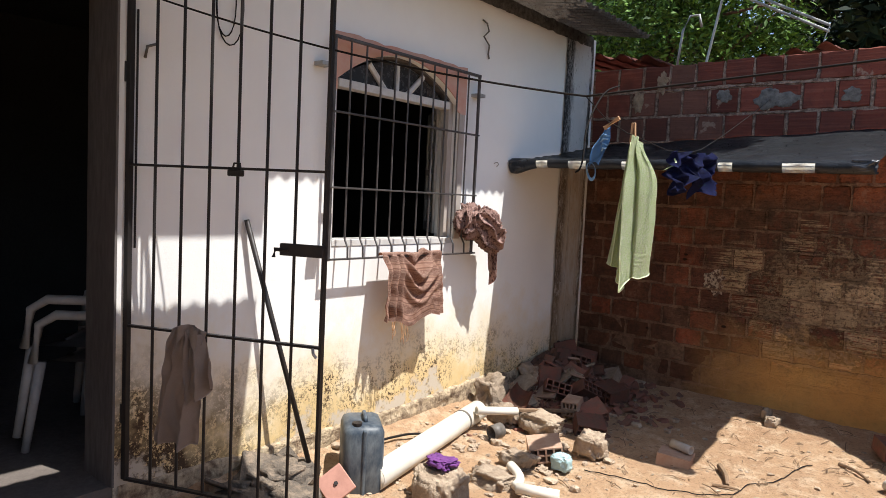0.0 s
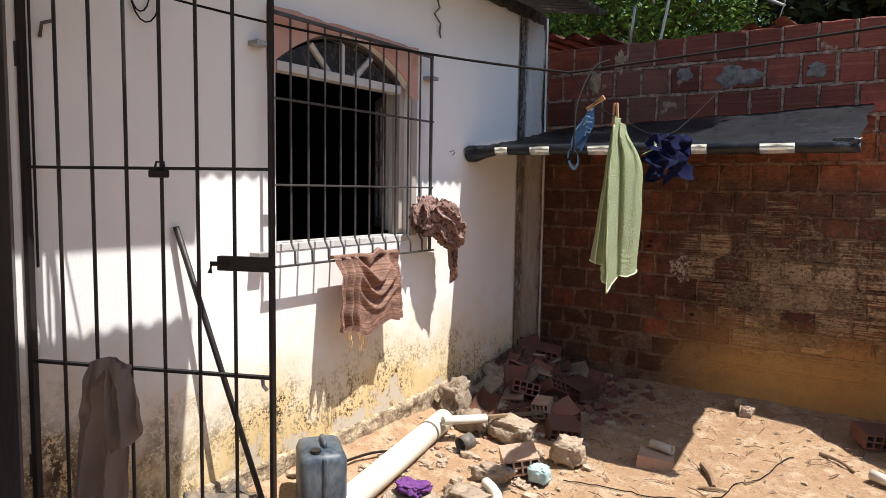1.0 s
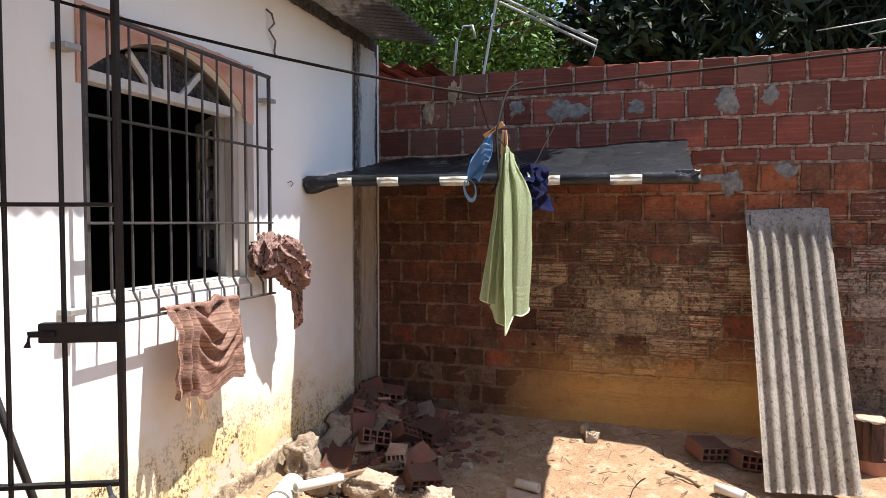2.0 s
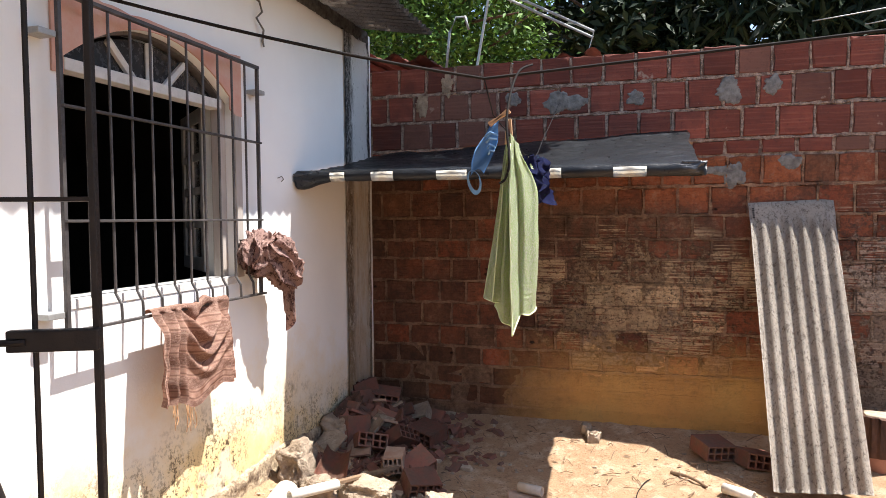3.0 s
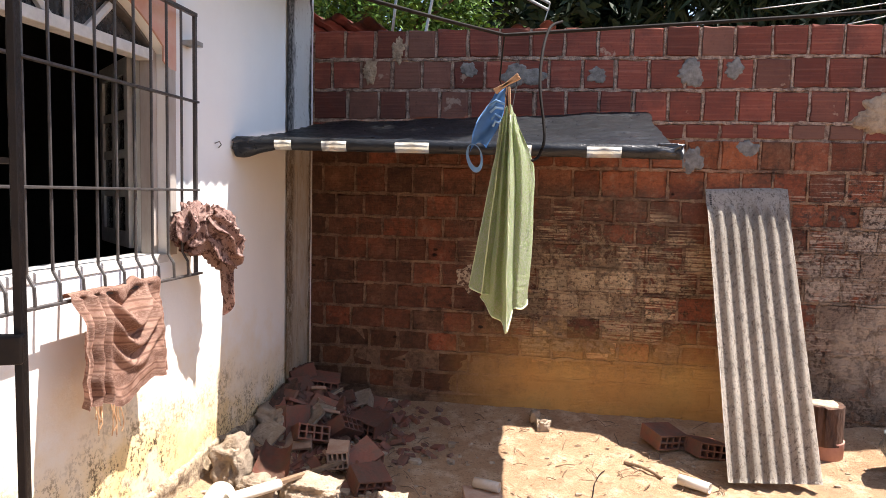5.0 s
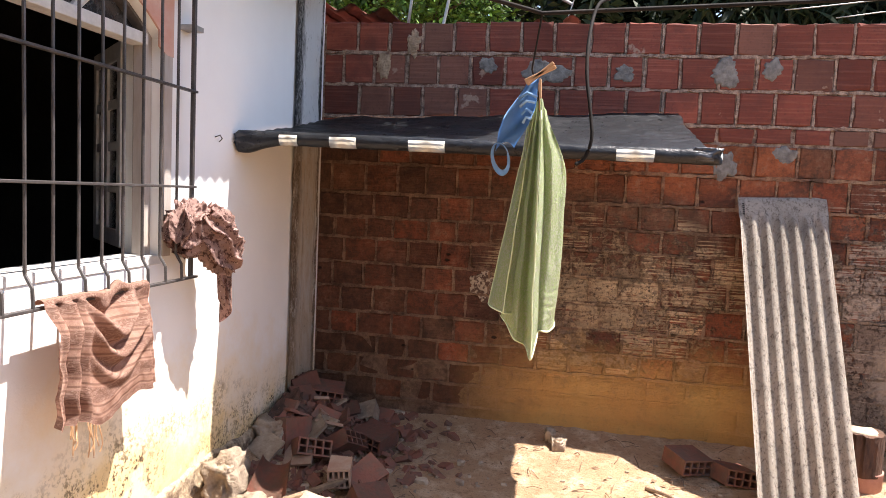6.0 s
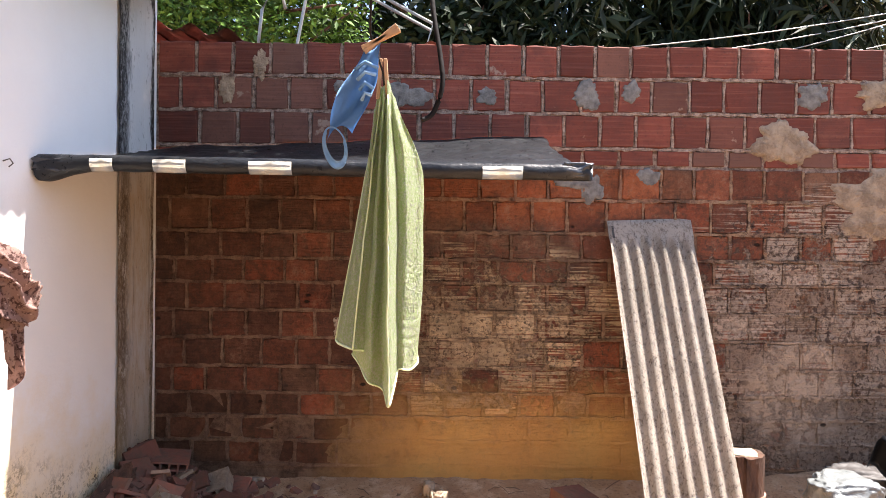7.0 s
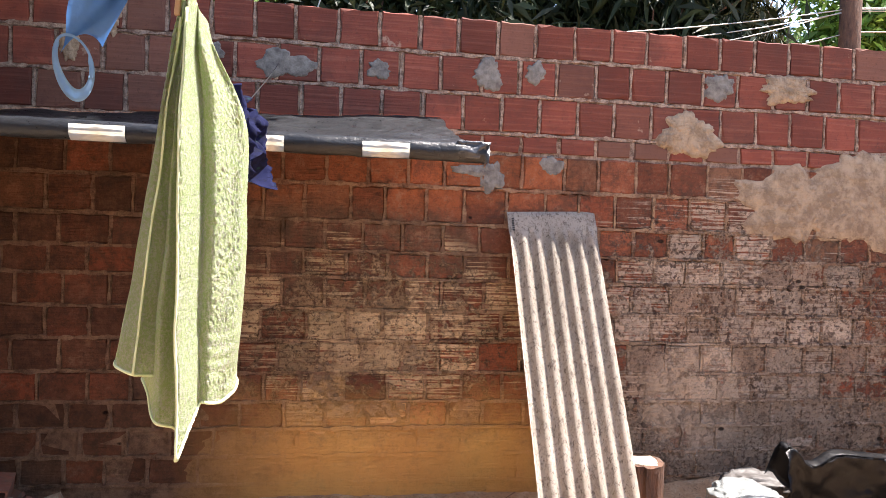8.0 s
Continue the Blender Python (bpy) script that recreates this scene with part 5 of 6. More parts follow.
def rubble():
    spots = [((0.46, -1.06, 0.115), (6, -4, 12), PALE_CLAY, 0.1, "pale hollow clay brick on the heap"),
             ((0.00, -0.55, 0.235), (10, 20, 30), RED_CLAY, 0.0, "red hollow clay brick tilted on the heap"),
             ((-0.03, -0.34, 0.31), (72, -12, 60), RED_CLAY, 0.2, "broken red hollow brick standing on the heap"),
             ((0.10, -0.82, 0.19), (80, 10, 64), RED_CLAY, 0.0, "red hollow brick standing on end in the heap"),
             ((0.22, -0.88, 0.14), (-28, 14, 35), RED_CLAY, 0.35, "broken red hollow brick in the heap"),
             ((0.50, -0.56, 0.13), (6, 10, -18), RED_CLAY, 0.0, "dusty red hollow brick beside the heap"),
             ((0.10, -0.26, 0.27), (6, 8, 16), RED_CLAY, 0.0, "red hollow brick high on the heap"),
             ((0.05, -0.40, 0.215), (4, -6, 40), RED_CLAY, 0.0, "dark red hollow brick under the top of the heap"),
             ((0.66, -1.20, 0.07), (20, 8, 40), RED_CLAY, 0.4, "pale broken hollow brick at the heap's foot"),
             ((0.34, -0.30, 0.16), (20, -18, 5), STONE, 0.3, "grey broken hollow brick against the wall"),
             ((0.36, -0.72, 0.12), (-40, 25, 65), RED_CLAY, 0.4, "broken red hollow brick among shards"),
             ((0.72, -1.86, 0.09), (6, -8, 38), PALE_CLAY, 0.0, "dusty hollow clay brick lying in the sun"),
             ((2.27, -0.36, 0.12), (6, 4, 28), RED_CLAY, 0.0, "red hollow clay brick lying at the wall's foot"),
             ((2.50, -0.42, 0.09), (-6, 10, 20), RED_CLAY, 0.0, "red hollow clay brick beside the leaning sheet"),
             ((1.27, -1.27, 0.020), (4, 3, 102), PALE_CLAY, 0.0, "half-buried clay block on the earth"),
             ((0.56, -1.00, 0.09), (30, -20, 50), RED_CLAY, 0.45, "piece of red hollow brick")]
    for p, r, mat, br, label in spots:
        hollow_brick("hollow_brick", pose(*p, *r), mat, label, br, (0.115, 0.15, 0.10) if mat is PALE_CLAY and p[2] > 0.1 else (0.19, 0.19, 0.09))
    stones = [((0.03, -1.42, 0.19), (0.09, 0.14, 0.12), 1), ((0.46, -1.46, 0.08), (0.17, 0.11, 0.075), 2), ((0.0, -0.86, 0.20), (0.10, 0.12, 0.10), 3),
              ((0.66, -2.02, 0.05), (0.10, 0.08, 0.06), 4), ((0.60, -2.66, 0.06), (0.155, 0.14, 0.125), 5), ((0.88, -1.60, 0.08), (0.10, 0.07, 0.09), 6),
              ((0.20, -1.52, 0.10), (0.10, 0.08, 0.07), 7), ((0.68, -2.32, 0.02), (0.14, 0.10, 0.06), 8), ((1.50, -0.20, 0.12), (0.035, 0.035, 0.045), 9),
              ((1.55, -0.26, 0.09), (0.05, 0.05, 0.05), 10), ((0.03, -3.18, 0.10), (0.16, 0.16, 0.09), 11), ((0.22, -3.28, 0.05), (0.16, 0.12, 0.10), 12), ((0.14, -3.5, 0.06), (0.14, 0.12, 0.07), 13), ((0.02, -3.42, 0.08), (0.10, 0.09, 0.08), 14), ((0.28, -3.42, 0.05), (0.08, 0.10, 0.06), 15), ((0.06, -3.66, 0.06), (0.11, 0.09, 0.06), 16), ((0.13, -3.36, 0.11), (0.07, 0.06, 0.06), 17)]
    for p, s, k in stones:
        bm = bmesh.new()
        rock(bm, p, s, k, None, 5 if k == 5 else 4, 0.45 if k == 5 else 1.0)
        tagged(part("stone", bm, DARK_RUBBLE if k >= 11 else STONE, None, "", True), "rough lump of old concrete and mortar rubble", "rubble", group="rubble lumps")
    rnd = random.Random(9)
    for i in range(20):
        x, y = abs(rnd.gauss(0.16, 0.20)) - 0.02, -abs(rnd.gauss(0.55, 0.33)) - 0.08
        h = ground_z(x, y) + 0.20 * math.exp(-((x - 0.08) ** 2 / 0.10 + (y + 0.52) ** 2 / 0.22)) + 0.02
        bm = bmesh.new()
        sx, sy = rnd.uniform(0.05, 0.10), rnd.uniform(0.04, 0.08)
        box(bm, -sx, sx, -sy, sy, -0.009, 0.009, 0.002)
        for v in bm.verts:
            v.co.x += 0.02 * noise.noise(v.co * 17 + Vector((i, 0, 0)))
            v.co.y += 0.02 * noise.noise(v.co * 17 + Vector((0, i, 0)))
        ob = part("brick_shard", bm, (RED_CLAY, RED_CLAY, PALE_CLAY, STONE)[i % 4])
        ob.matrix_world = pose(x, y, h, rnd.uniform(-50, 50), rnd.uniform(-40, 40), rnd.uniform(0, 180))
        tagged(ob, "flat broken piece of red brick on the heap", "brick shard", group="shards on the heap")
    bm = bmesh.new()
    rock(bm, (-0.03, -0.70, 0.20), (0.06, 0.24, 0.13), 41, pose(0, 0, 0, 18, 12, 0))
    tagged(part("slab", bm, BARK), "dark mossy concrete slab leaning in the corner", "slab")
    # curved roof tile
    bm = bmesh.new()
    surface(bm, lambda u, v: ((0.090 - 0.02 * v) * math.cos(math.pi * u), -0.11 + 0.22 * v, -0.070 * math.sin(math.pi * u)), 20, 6, 0.014)
    ob = part("roof_tile", bm, RED_CLAY, None, "", True)
    ob.matrix_world = pose(0.225, -1.37, 0.215, 24, 0, 10)
    tagged(ob, "curved red clay roof tile among the rubble", "roof tile")
    # small chips all about
    rnd = random.Random(4)
    bm = bmesh.new()
    for i in range(520):
        if i < 300:
            x, y = abs(rnd.gauss(0.3, 0.35)) - 0.05, -abs(rnd.gauss(1.1, 0.8)) - 0.05
        else:
            x, y = rnd.uniform(0, 4.2), rnd.uniform(-3.4, -0.08)
        s = rnd.choice((0.008, 0.012, 0.016, 0.03 if i < 200 else 0.012))
        rock(bm, (x, y, bumpy(x, y) + s * 0.3), (s * rnd.uniform(0.7, 1.6), s, s * rnd.uniform(0.4, 0.8)), i, None, 1)
    for i in range(90):
        x, y = rnd.uniform(0.05, 1.0), rnd.uniform(-3.1, -1.25)
        s = rnd.choice((0.010, 0.014, 0.020, 0.030))
        rock(bm, (x, y, bumpy(x, y) + s * 0.3), (s * rnd.uniform(0.8, 1.7), s, s * rnd.uniform(0.5, 0.9)), i + 600, None, 2)
    tagged(part("debris", bm, STONE), "small stones and chips strewn over the earth", "debris", kind="stuff")
    bm = bmesh.new()
    for i in range(420):
        x, y = abs(rnd.gauss(0.25, 0.30)) - 0.06, -abs(rnd.gauss(0.65, 0.38)) - 0.04
        s = rnd.uniform(0.015, 0.045)
        h = bumpy(x, y) + 0.20 * math.exp(-((x - 0.1) ** 2 + (y + 0.5) ** 2) / 0.12)
        box(bm, -s, s, -s * 0.7, s * 0.7, -s * 0.35, s * 0.35, 0, pose(x, y, h, rnd.uniform(-40, 40), rnd.uniform(-40, 40), rnd.uniform(0, 180)))
    tagged(part("brick_shards", bm, RED_CLAY), "heap of broken brick shards in the corner", "rubble", kind="stuff")
    # earth under the heap
    bm = bmesh.new()

    def heap(u, v):
        x, y = -0.085 + 0.8 * u, -1.5 + 1.47 * v
        h = 0.20 * math.exp(-((x - 0.08) ** 2 / 0.10 + (y + 0.52) ** 2 / 0.22)) - 0.03
        return (x, y, ground_z(x, y) + h + 0.02 * noise.noise(Vector((x * 9, y * 9, 4))))

    surface(bm, heap, 40, 60)
    tagged(part("earth_mound", bm, SOIL, None, "", True), "mound of earth and crushed brick in the corner", "mound")


jug()
gutter()
rubble()


def small_things():
    # pole leaning on the wall
    bm = bmesh.new()
    tube(bm, [(0.10, -3.05, 0.05), (-0.07, -3.37, 1.36)], 0.0125, 10)
    tagged(part("pole", bm, IRON, None, "", True), "dark broom handle leaning against the white wall", "broom handle")
    # pink board
    bm = bmesh.new()
    box(bm, -0.072, 0.072, -0.072, 0.072, -0.012, 0.012, 0.004, pose(0.285, -3.07, 0.10, 62, 0, 38) @ pose(0, 0, 0, 0, 0, 42))
    ob = tagged(part("board", bm, PINK_BOARD), "pale pink square board leaning on the jerrycan", "board")
    bm = bmesh.new()
    tube(bm, [(0.287, -3.068, 0.102), (0.296, -3.079, 0.114)], 0.010, 12)
    part("hole", bm, IRON, ob)
    # purple rag
    bm = bmesh.new()
    rock(bm, (0.60, -2.65, 0.190), (0.080, 0.062, 0.026), 35, None, 5, 1.0)
    tagged(part("rag", bm, PURPLE, None, "", True), "crumpled purple rag on a stone", "rag")
    bm = bmesh.new()
    rock(bm, (0.86, -1.90, 0.06), (0.065, 0.055, 0.055), 31, None, 4, 0.45)
    tagged(part("plastic_bag", bm, BAG_TEAL), "crumpled pale teal plastic bag", "plastic bag")
    bm = bmesh.new()
    hollow(bm, Vector((0.34, -1.86, 0.08)), Vector((0.36, -1.78, 0.09)), 0.045, 0.004, 18)
    tagged(part("ring", bm, WIRE, None, "", True), "rusty ring lying by the pipe", "ring")
    # wire on the ground
    pts = [(0.95, -1.80), (1.15, -1.76), (1.37, -1.70), (1.55, -1.62), (1.67, -1.50), (1.70, -1.30), (1.80, -1.15), (1.84, -0.9), (1.90, -0.75)]
    line("ground_cable", [(p.x, p.y, bumpy(p.x, p.y) + 0.008) for p in rounded([(x, y, 0) for x, y in pts])], 0.003, CABLE, "thin black cable lying on the earth", "cable")
    pts = [(0.02, -2.55), (0.06, -2.3), (0.14, -2.1), (0.18, -1.95), (0.14, -1.85)]
    line("hose", rounded([(x, y, bumpy(x, y) + 0.02 + 0.02 * math.sin(i * 1.6)) for i, (x, y) in enumerate(pts)]), 0.007, CABLE, "dark hose lying along the wall's foot", "hose")
    # tree stump on a clay pot, by the sheet
    bm = bmesh.new()
    rings = tube(bm, [(3.20, -0.30, 0.02), (3.20, -0.30, 0.15), (3.20, -0.30, 0.16)], 0.095, 20, True, 0.10)
    tagged(part("clay_pot", bm, PINK_BOARD, None, "", True), "faded clay pot under a cut log", "pot")
    bm = bmesh.new()
    tube(bm, [(3.18, -0.30, 0.14)] + [(3.18, -0.30, 0.16 + 0.03 * k) for k in range(8)], 0.106, 32, True, 0.108)
    for v in bm.verts:
        k = noise.noise(Vector((v.co.x * 40, v.co.y * 40, v.co.z * 6)))
        v.co += Vector((0.014 * k, 0.014 * k, 0.010 * noise.noise(v.co * 25) if v.co.z > 0.3 else 0))
    log = tagged(part("log", bm, BARK, None, "", False), "short cut log with a pale dusty top", "log")
    bm = bmesh.new()
    rock(bm, (3.18, -0.30, 0.362), (0.092, 0.092, 0.022), 71, None, 3, 0.5)
    part("cut_end", bm, STONE, log, "pale dusty sawn end", True)


small_things()


def litter():
    """Twigs and dry leaves."""
    rnd = random.Random(21)
    bm = bmesh.new()
    for i in range(170):
        x, y = rnd.uniform(0.35, 4.3), rnd.uniform(-2.2, -0.08)
        if i < 60:
            x, y = rnd.uniform(0.5, 2.6), rnd.uniform(-1.3, -0.1)
        a, n = rnd.uniform(0, 6.3), rnd.uniform(0.03, 0.13)
        p = Vector((x, y, bumpy(x, y) + 0.006))
        q = p + Vector((math.cos(a) * n, math.sin(a) * n, 0))
        q.z = bumpy(q.x, min(-0.02, q.y)) + rnd.uniform(0.004, 0.02)
        m = p.lerp(q, 0.5) + Vector((rnd.uniform(-0.01, 0.01), rnd.uniform(-0.01, 0.01), 0.008))
        tube(bm, [p, m, q], rnd.uniform(0.0015, 0.0035), 5)
    tagged(part("twigs", bm, TWIG), "dry twigs scattered over the earth", "twigs", kind="stuff")
    bm = bmesh.new()
    for i in range(420):
        x, y = rnd.uniform(0.2, 4.4), rnd.uniform(-3.2, -0.05)
        p = Vector((x, y, bumpy(x, y) + 0.006))
        a, n = rnd.uniform(0, 6.3), rnd.uniform(0.010, 0.028)
        d, e = Vector((math.cos(a), math.sin(a), rnd.uniform(-0.2, 0.4))) * n, Vector((-math.sin(a), math.cos(a), rnd.uniform(-0.5, 0.5))) * n * 0.3
        bm.faces.new([bm.verts.new(k) for k in (p - d, p + e + Vector((0, 0, 0.004)), p + d, p - e)])
    tagged(part("dry_leaves", bm, TWIG), "small dry leaves scattered over the earth", "leaves", kind="stuff")


litter()


def fixings():
    """Hooks, loops and wires on the white wall."""
    for pts, r, name, label in (
            ([(WX + 0.005, -1.60, 2.69), (WX + 0.03, -1.585, 2.665), (WX + 0.03, -1.56, 2.62), (WX + 0.02, -1.60, 2.58), (WX + 0.03, -1.55, 2.53), (WX + 0.01, -1.53, 2.48), (WX + 0.012, -1.52, 2.45)], 0.006, "hook", "rusty hook with twisted wire on the white wall"),
            ([(WX, -1.385, 1.765), (WX + 0.02, -1.375, 1.775), (WX + 0.02, -1.355, 1.760), (WX + 0.01, -1.365, 1.745)], 0.003, "hook", "small wire hook on the white wall"),
            ([(WX + 0.002, -3.86, 2.02), (WX + 0.03, -3.865, 2.06), (WX + 0.02, -3.82, 2.08)], 0.007, "hook", "iron hook beside the doorway")):
        bm = bmesh.new()
        tube(bm, pts, r, 6)
        tagged(part(name, bm, WIRE, None, "", True), label, "hook", group="hooks on the white wall")
    for k, (w, h) in enumerate(((0.055, 0.40), (0.075, 0.46))):
        c = Vector((WX + 0.012, -3.50 + 0.02 * k, 2.42))
        pts = [c + Vector((0.003 * k, w * math.sin(i * math.pi / 12) * (1.1 - 0.3 * math.cos(i * math.pi / 12)) * 0.8, h * 0.5 * (math.cos(i * math.pi / 12) - 0.2))) for i in range(25)]
        line("cable_loop", pts, 0.0032, CABLE, "loop of black cable hanging on the white wall", "cable")
    # rod on the wall behind the gate
    bm = bmesh.new()
    tube(bm, [(WX + 0.02, -3.90, 2.20), (WX + 0.02, -3.90, 1.24)], 0.005, 6)
    tagged(part("drop_bolt", bm, IRON), "thin iron drop bolt rod beside the doorway", "bolt")


fixings()


def bags():
    for c, s, k, mat, label in (((3.55, -0.58, 0.235), (0.18, 0.15, 0.12), 21, BAG_PALE, "pale crumpled plastic sack on the ground"),
                                ((3.80, -0.30, 0.16), (0.20, 0.14, 0.15), 22, BAG_GREY, "grey plastic sack slumped against the wall")):
        bm = bmesh.new()
        rock(bm, c, s, k, None, 5, 0.45)
        for v in bm.verts:
            v.co += Vector((1, 1, 1)) * 0.016 * abs(noise.noise(v.co * 9))
        tagged(part("sack", bm, mat, None, "", True), label, "sack", group="sacks by the wall")
    bm = bmesh.new()

    def crest(u):
        return 0.44 + 0.035 * math.sin(u * 7 + 0.5) + 0.06 * math.exp(-((u - 0.02) / 0.03) ** 2) - 0.05 * math.exp(-((u - 0.10) / 0.05) ** 2)

    def f(u, v):
        x = 3.77 + 1.6 * u + 0.14 * v * (1 - u)
        fold = 0.035 * math.sin(u * 22 + v * 5) * v + 0.03 * noise.noise(Vector((u * 14, v * 4, 3))) + 0.022 * abs(noise.noise(Vector((u * 30, v * 7, 6))))
        return (x, -0.58 + 0.10 * math.sin(v * 1.5) - fold, 0.06 + (crest(u) - 0.06) * (1 - v))

    surface(bm, f, 90, 30, 0.006)
    heap = thing("plastic_sheeting", "heap of black plastic sheeting by the wall", "tarpaulin")
    part("hanging_face", bm, BLACK_SHEET, heap, "", True)
    bm = bmesh.new()
    surface(bm, lambda u, v: (3.77 + 1.6 * u, -0.58 + 0.16 * v + 0.01 * math.sin(u * 40), crest(u) + 0.012 * math.sin(math.pi * v) - 0.30 * max(0, v - 0.45)), 60, 10, 0.006)
    part("folded_crest", bm, BLACK_SHEET, heap, "", True)


bags()


def chair():
    """Stackable plastic armchair in the dark room."""
    top = thing("plastic_chair", "white plastic armchair in the dark room", "chair")
    top.matrix_world = pose(-0.70, -3.69, 0.24, 0, 0, -48)
    bm = bmesh.new()
    surface(bm, lambda u, v: (-0.22 + 0.44 * u, -0.22 + 0.44 * v, 0.42 - 0.02 * math.sin(math.pi * u)), 10, 10, 0.015)
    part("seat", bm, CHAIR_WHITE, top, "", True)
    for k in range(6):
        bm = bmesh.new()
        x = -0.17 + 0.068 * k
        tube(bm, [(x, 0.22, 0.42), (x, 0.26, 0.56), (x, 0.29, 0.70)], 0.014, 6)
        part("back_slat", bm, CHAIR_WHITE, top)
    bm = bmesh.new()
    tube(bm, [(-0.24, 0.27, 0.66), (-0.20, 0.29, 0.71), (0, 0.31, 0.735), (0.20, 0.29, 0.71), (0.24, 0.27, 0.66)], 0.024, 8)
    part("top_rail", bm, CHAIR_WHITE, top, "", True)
    for s in (-1, 1):
        bm = bmesh.new()
        tube(bm, [(s * 0.24, 0.27, 0.66), (s * 0.27, 0.1, 0.65), (s * 0.28, -0.14, 0.65), (s * 0.27, -0.22, 0.60), (s * 0.27, -0.25, 0.42)], 0.022, 8)
        part("arm", bm, CHAIR_WHITE, top, "", True)
        for y, yy in ((-0.23, -0.28), (0.22, 0.30)):
            bm = bmesh.new()
            tube(bm, [(s * 0.24, y, 0.42), (s * 0.275, yy, 0.0)], 0.026, 8, True, 0.018)
            part("leg", bm, CHAIR_WHITE, top, "", True)
    top["group"] = "stacked chairs"
    upper = copy_thing(top, pose(-0.73, -3.715, 0.31, 0, 0, -48))
    upper["label"] = "white plastic armchair stacked on another in the dark room"


chair()


# ---- behind the wall ----
def leaf_cloud(bm, centre, radius, count, size, seed, droop=0.0, aspect=0.4):
    """Many small leaves in uneven clumps."""
    rnd = random.Random(seed)
    clumps = []
    for i in range(max(6, count // 90)):
        d = Vector((rnd.gauss(0, 1), rnd.gauss(0, 1), rnd.gauss(0, 1))).normalized() * rnd.random() ** 0.4
        clumps.append((Vector((centre[0] + d.x * radius[0], centre[1] + d.y * radius[1], centre[2] + d.z * radius[2])), rnd.uniform(0.18, 0.42) * min(radius)))
    for i in range(count):
        c, r = clumps[rnd.randrange(len(clumps))]
        p = c + Vector((rnd.gauss(0, r * 0.6), rnd.gauss(0, r * 0.6), rnd.gauss(0, r * 0.5)))
        a = Vector((rnd.gauss(0, 1), rnd.gauss(0, 1), rnd.gauss(0, 0.6) - droop)).normalized()
        b = a.cross(Vector((rnd.gauss(0, 1), rnd.gauss(0, 1), rnd.gauss(0, 1)))).normalized()
        s = size * rnd.uniform(0.6, 1.3)
        w = s * aspect
        q = [p, p + a * s * 0.5 + b * w * 0.5, p + a * s + Vector((0, 0, -0.15 * s)), p + a * s * 0.5 - b * w * 0.5]
        bm.faces.new([bm.verts.new(k) for k in q])


def tree(x, y, z, h, radius, count, size, mat, seed, label, droop=0.0, aspect=0.4, trunk=0.09):
    top = thing("tree", label, "tree", group="trees behind the wall")
    rnd = random.Random(seed)
    bm = bmesh.new()
    base, head = Vector((x, y, z)), Vector((x + rnd.uniform(-0.3, 0.3), y, h))
    tube(bm, [base, base.lerp(head, 0.5) + Vector((0.1, 0, 0)), head], trunk, 8, True, trunk * 0.45)
    for k in range(6):
        p = base.lerp(head, rnd.uniform(0.4, 0.95))
        q = Vector((x, y, h)) + Vector((rnd.uniform(-1, 1) * radius[0], rnd.uniform(-1, 1) * radius[1], rnd.uniform(-0.2, 0.7) * radius[2]))
        tube(bm, [p, p.lerp(q, 0.5) + Vector((0, 0, 0.1)), q], trunk * 0.35, 6, True, trunk * 0.1)
    part("trunk", bm, BARK, top, "", True)
    bm = bmesh.new()
    leaf_cloud(bm, (x, y, h), radius, count, size, seed, droop, aspect)
    part("crown", bm, mat, top)


def tiled_roof(name, x0, x1, y0, y1, z_a, z_b, drop, label):
    """Rows of curved clay tiles; z_a, z_b: the eave's height at its two ends."""
    top = thing(name, label, "tiled roof")
    n = max(2, int((x1 - x0) / 0.11))
    for i in range(n):
        bm = bmesh.new()
        xa = x0 + (x1 - x0) * i / n
        w = (x1 - x0) / n
        z = z_a + (z_b - z_a) * i / n
        surface(bm, lambda u, v: (xa + w * 1.1 * u, y0 + (y1 - y0) * v, z + (0.04 if i % 2 else -0.02) * math.sin(math.pi * u) + drop * v - 0.012 * ((v * 4) % 1)), 8, 16, 0.012)
        part("tile_channel", bm, TILE, top, "", True)
    bm = bmesh.new()
    box(bm, x0 + 0.03, x1 - 0.03, y0 + 0.12, y1 - 0.05, 0.0, min(z_a, z_b) - 0.03)
    part("wall", bm, TAN_PLASTER, top)


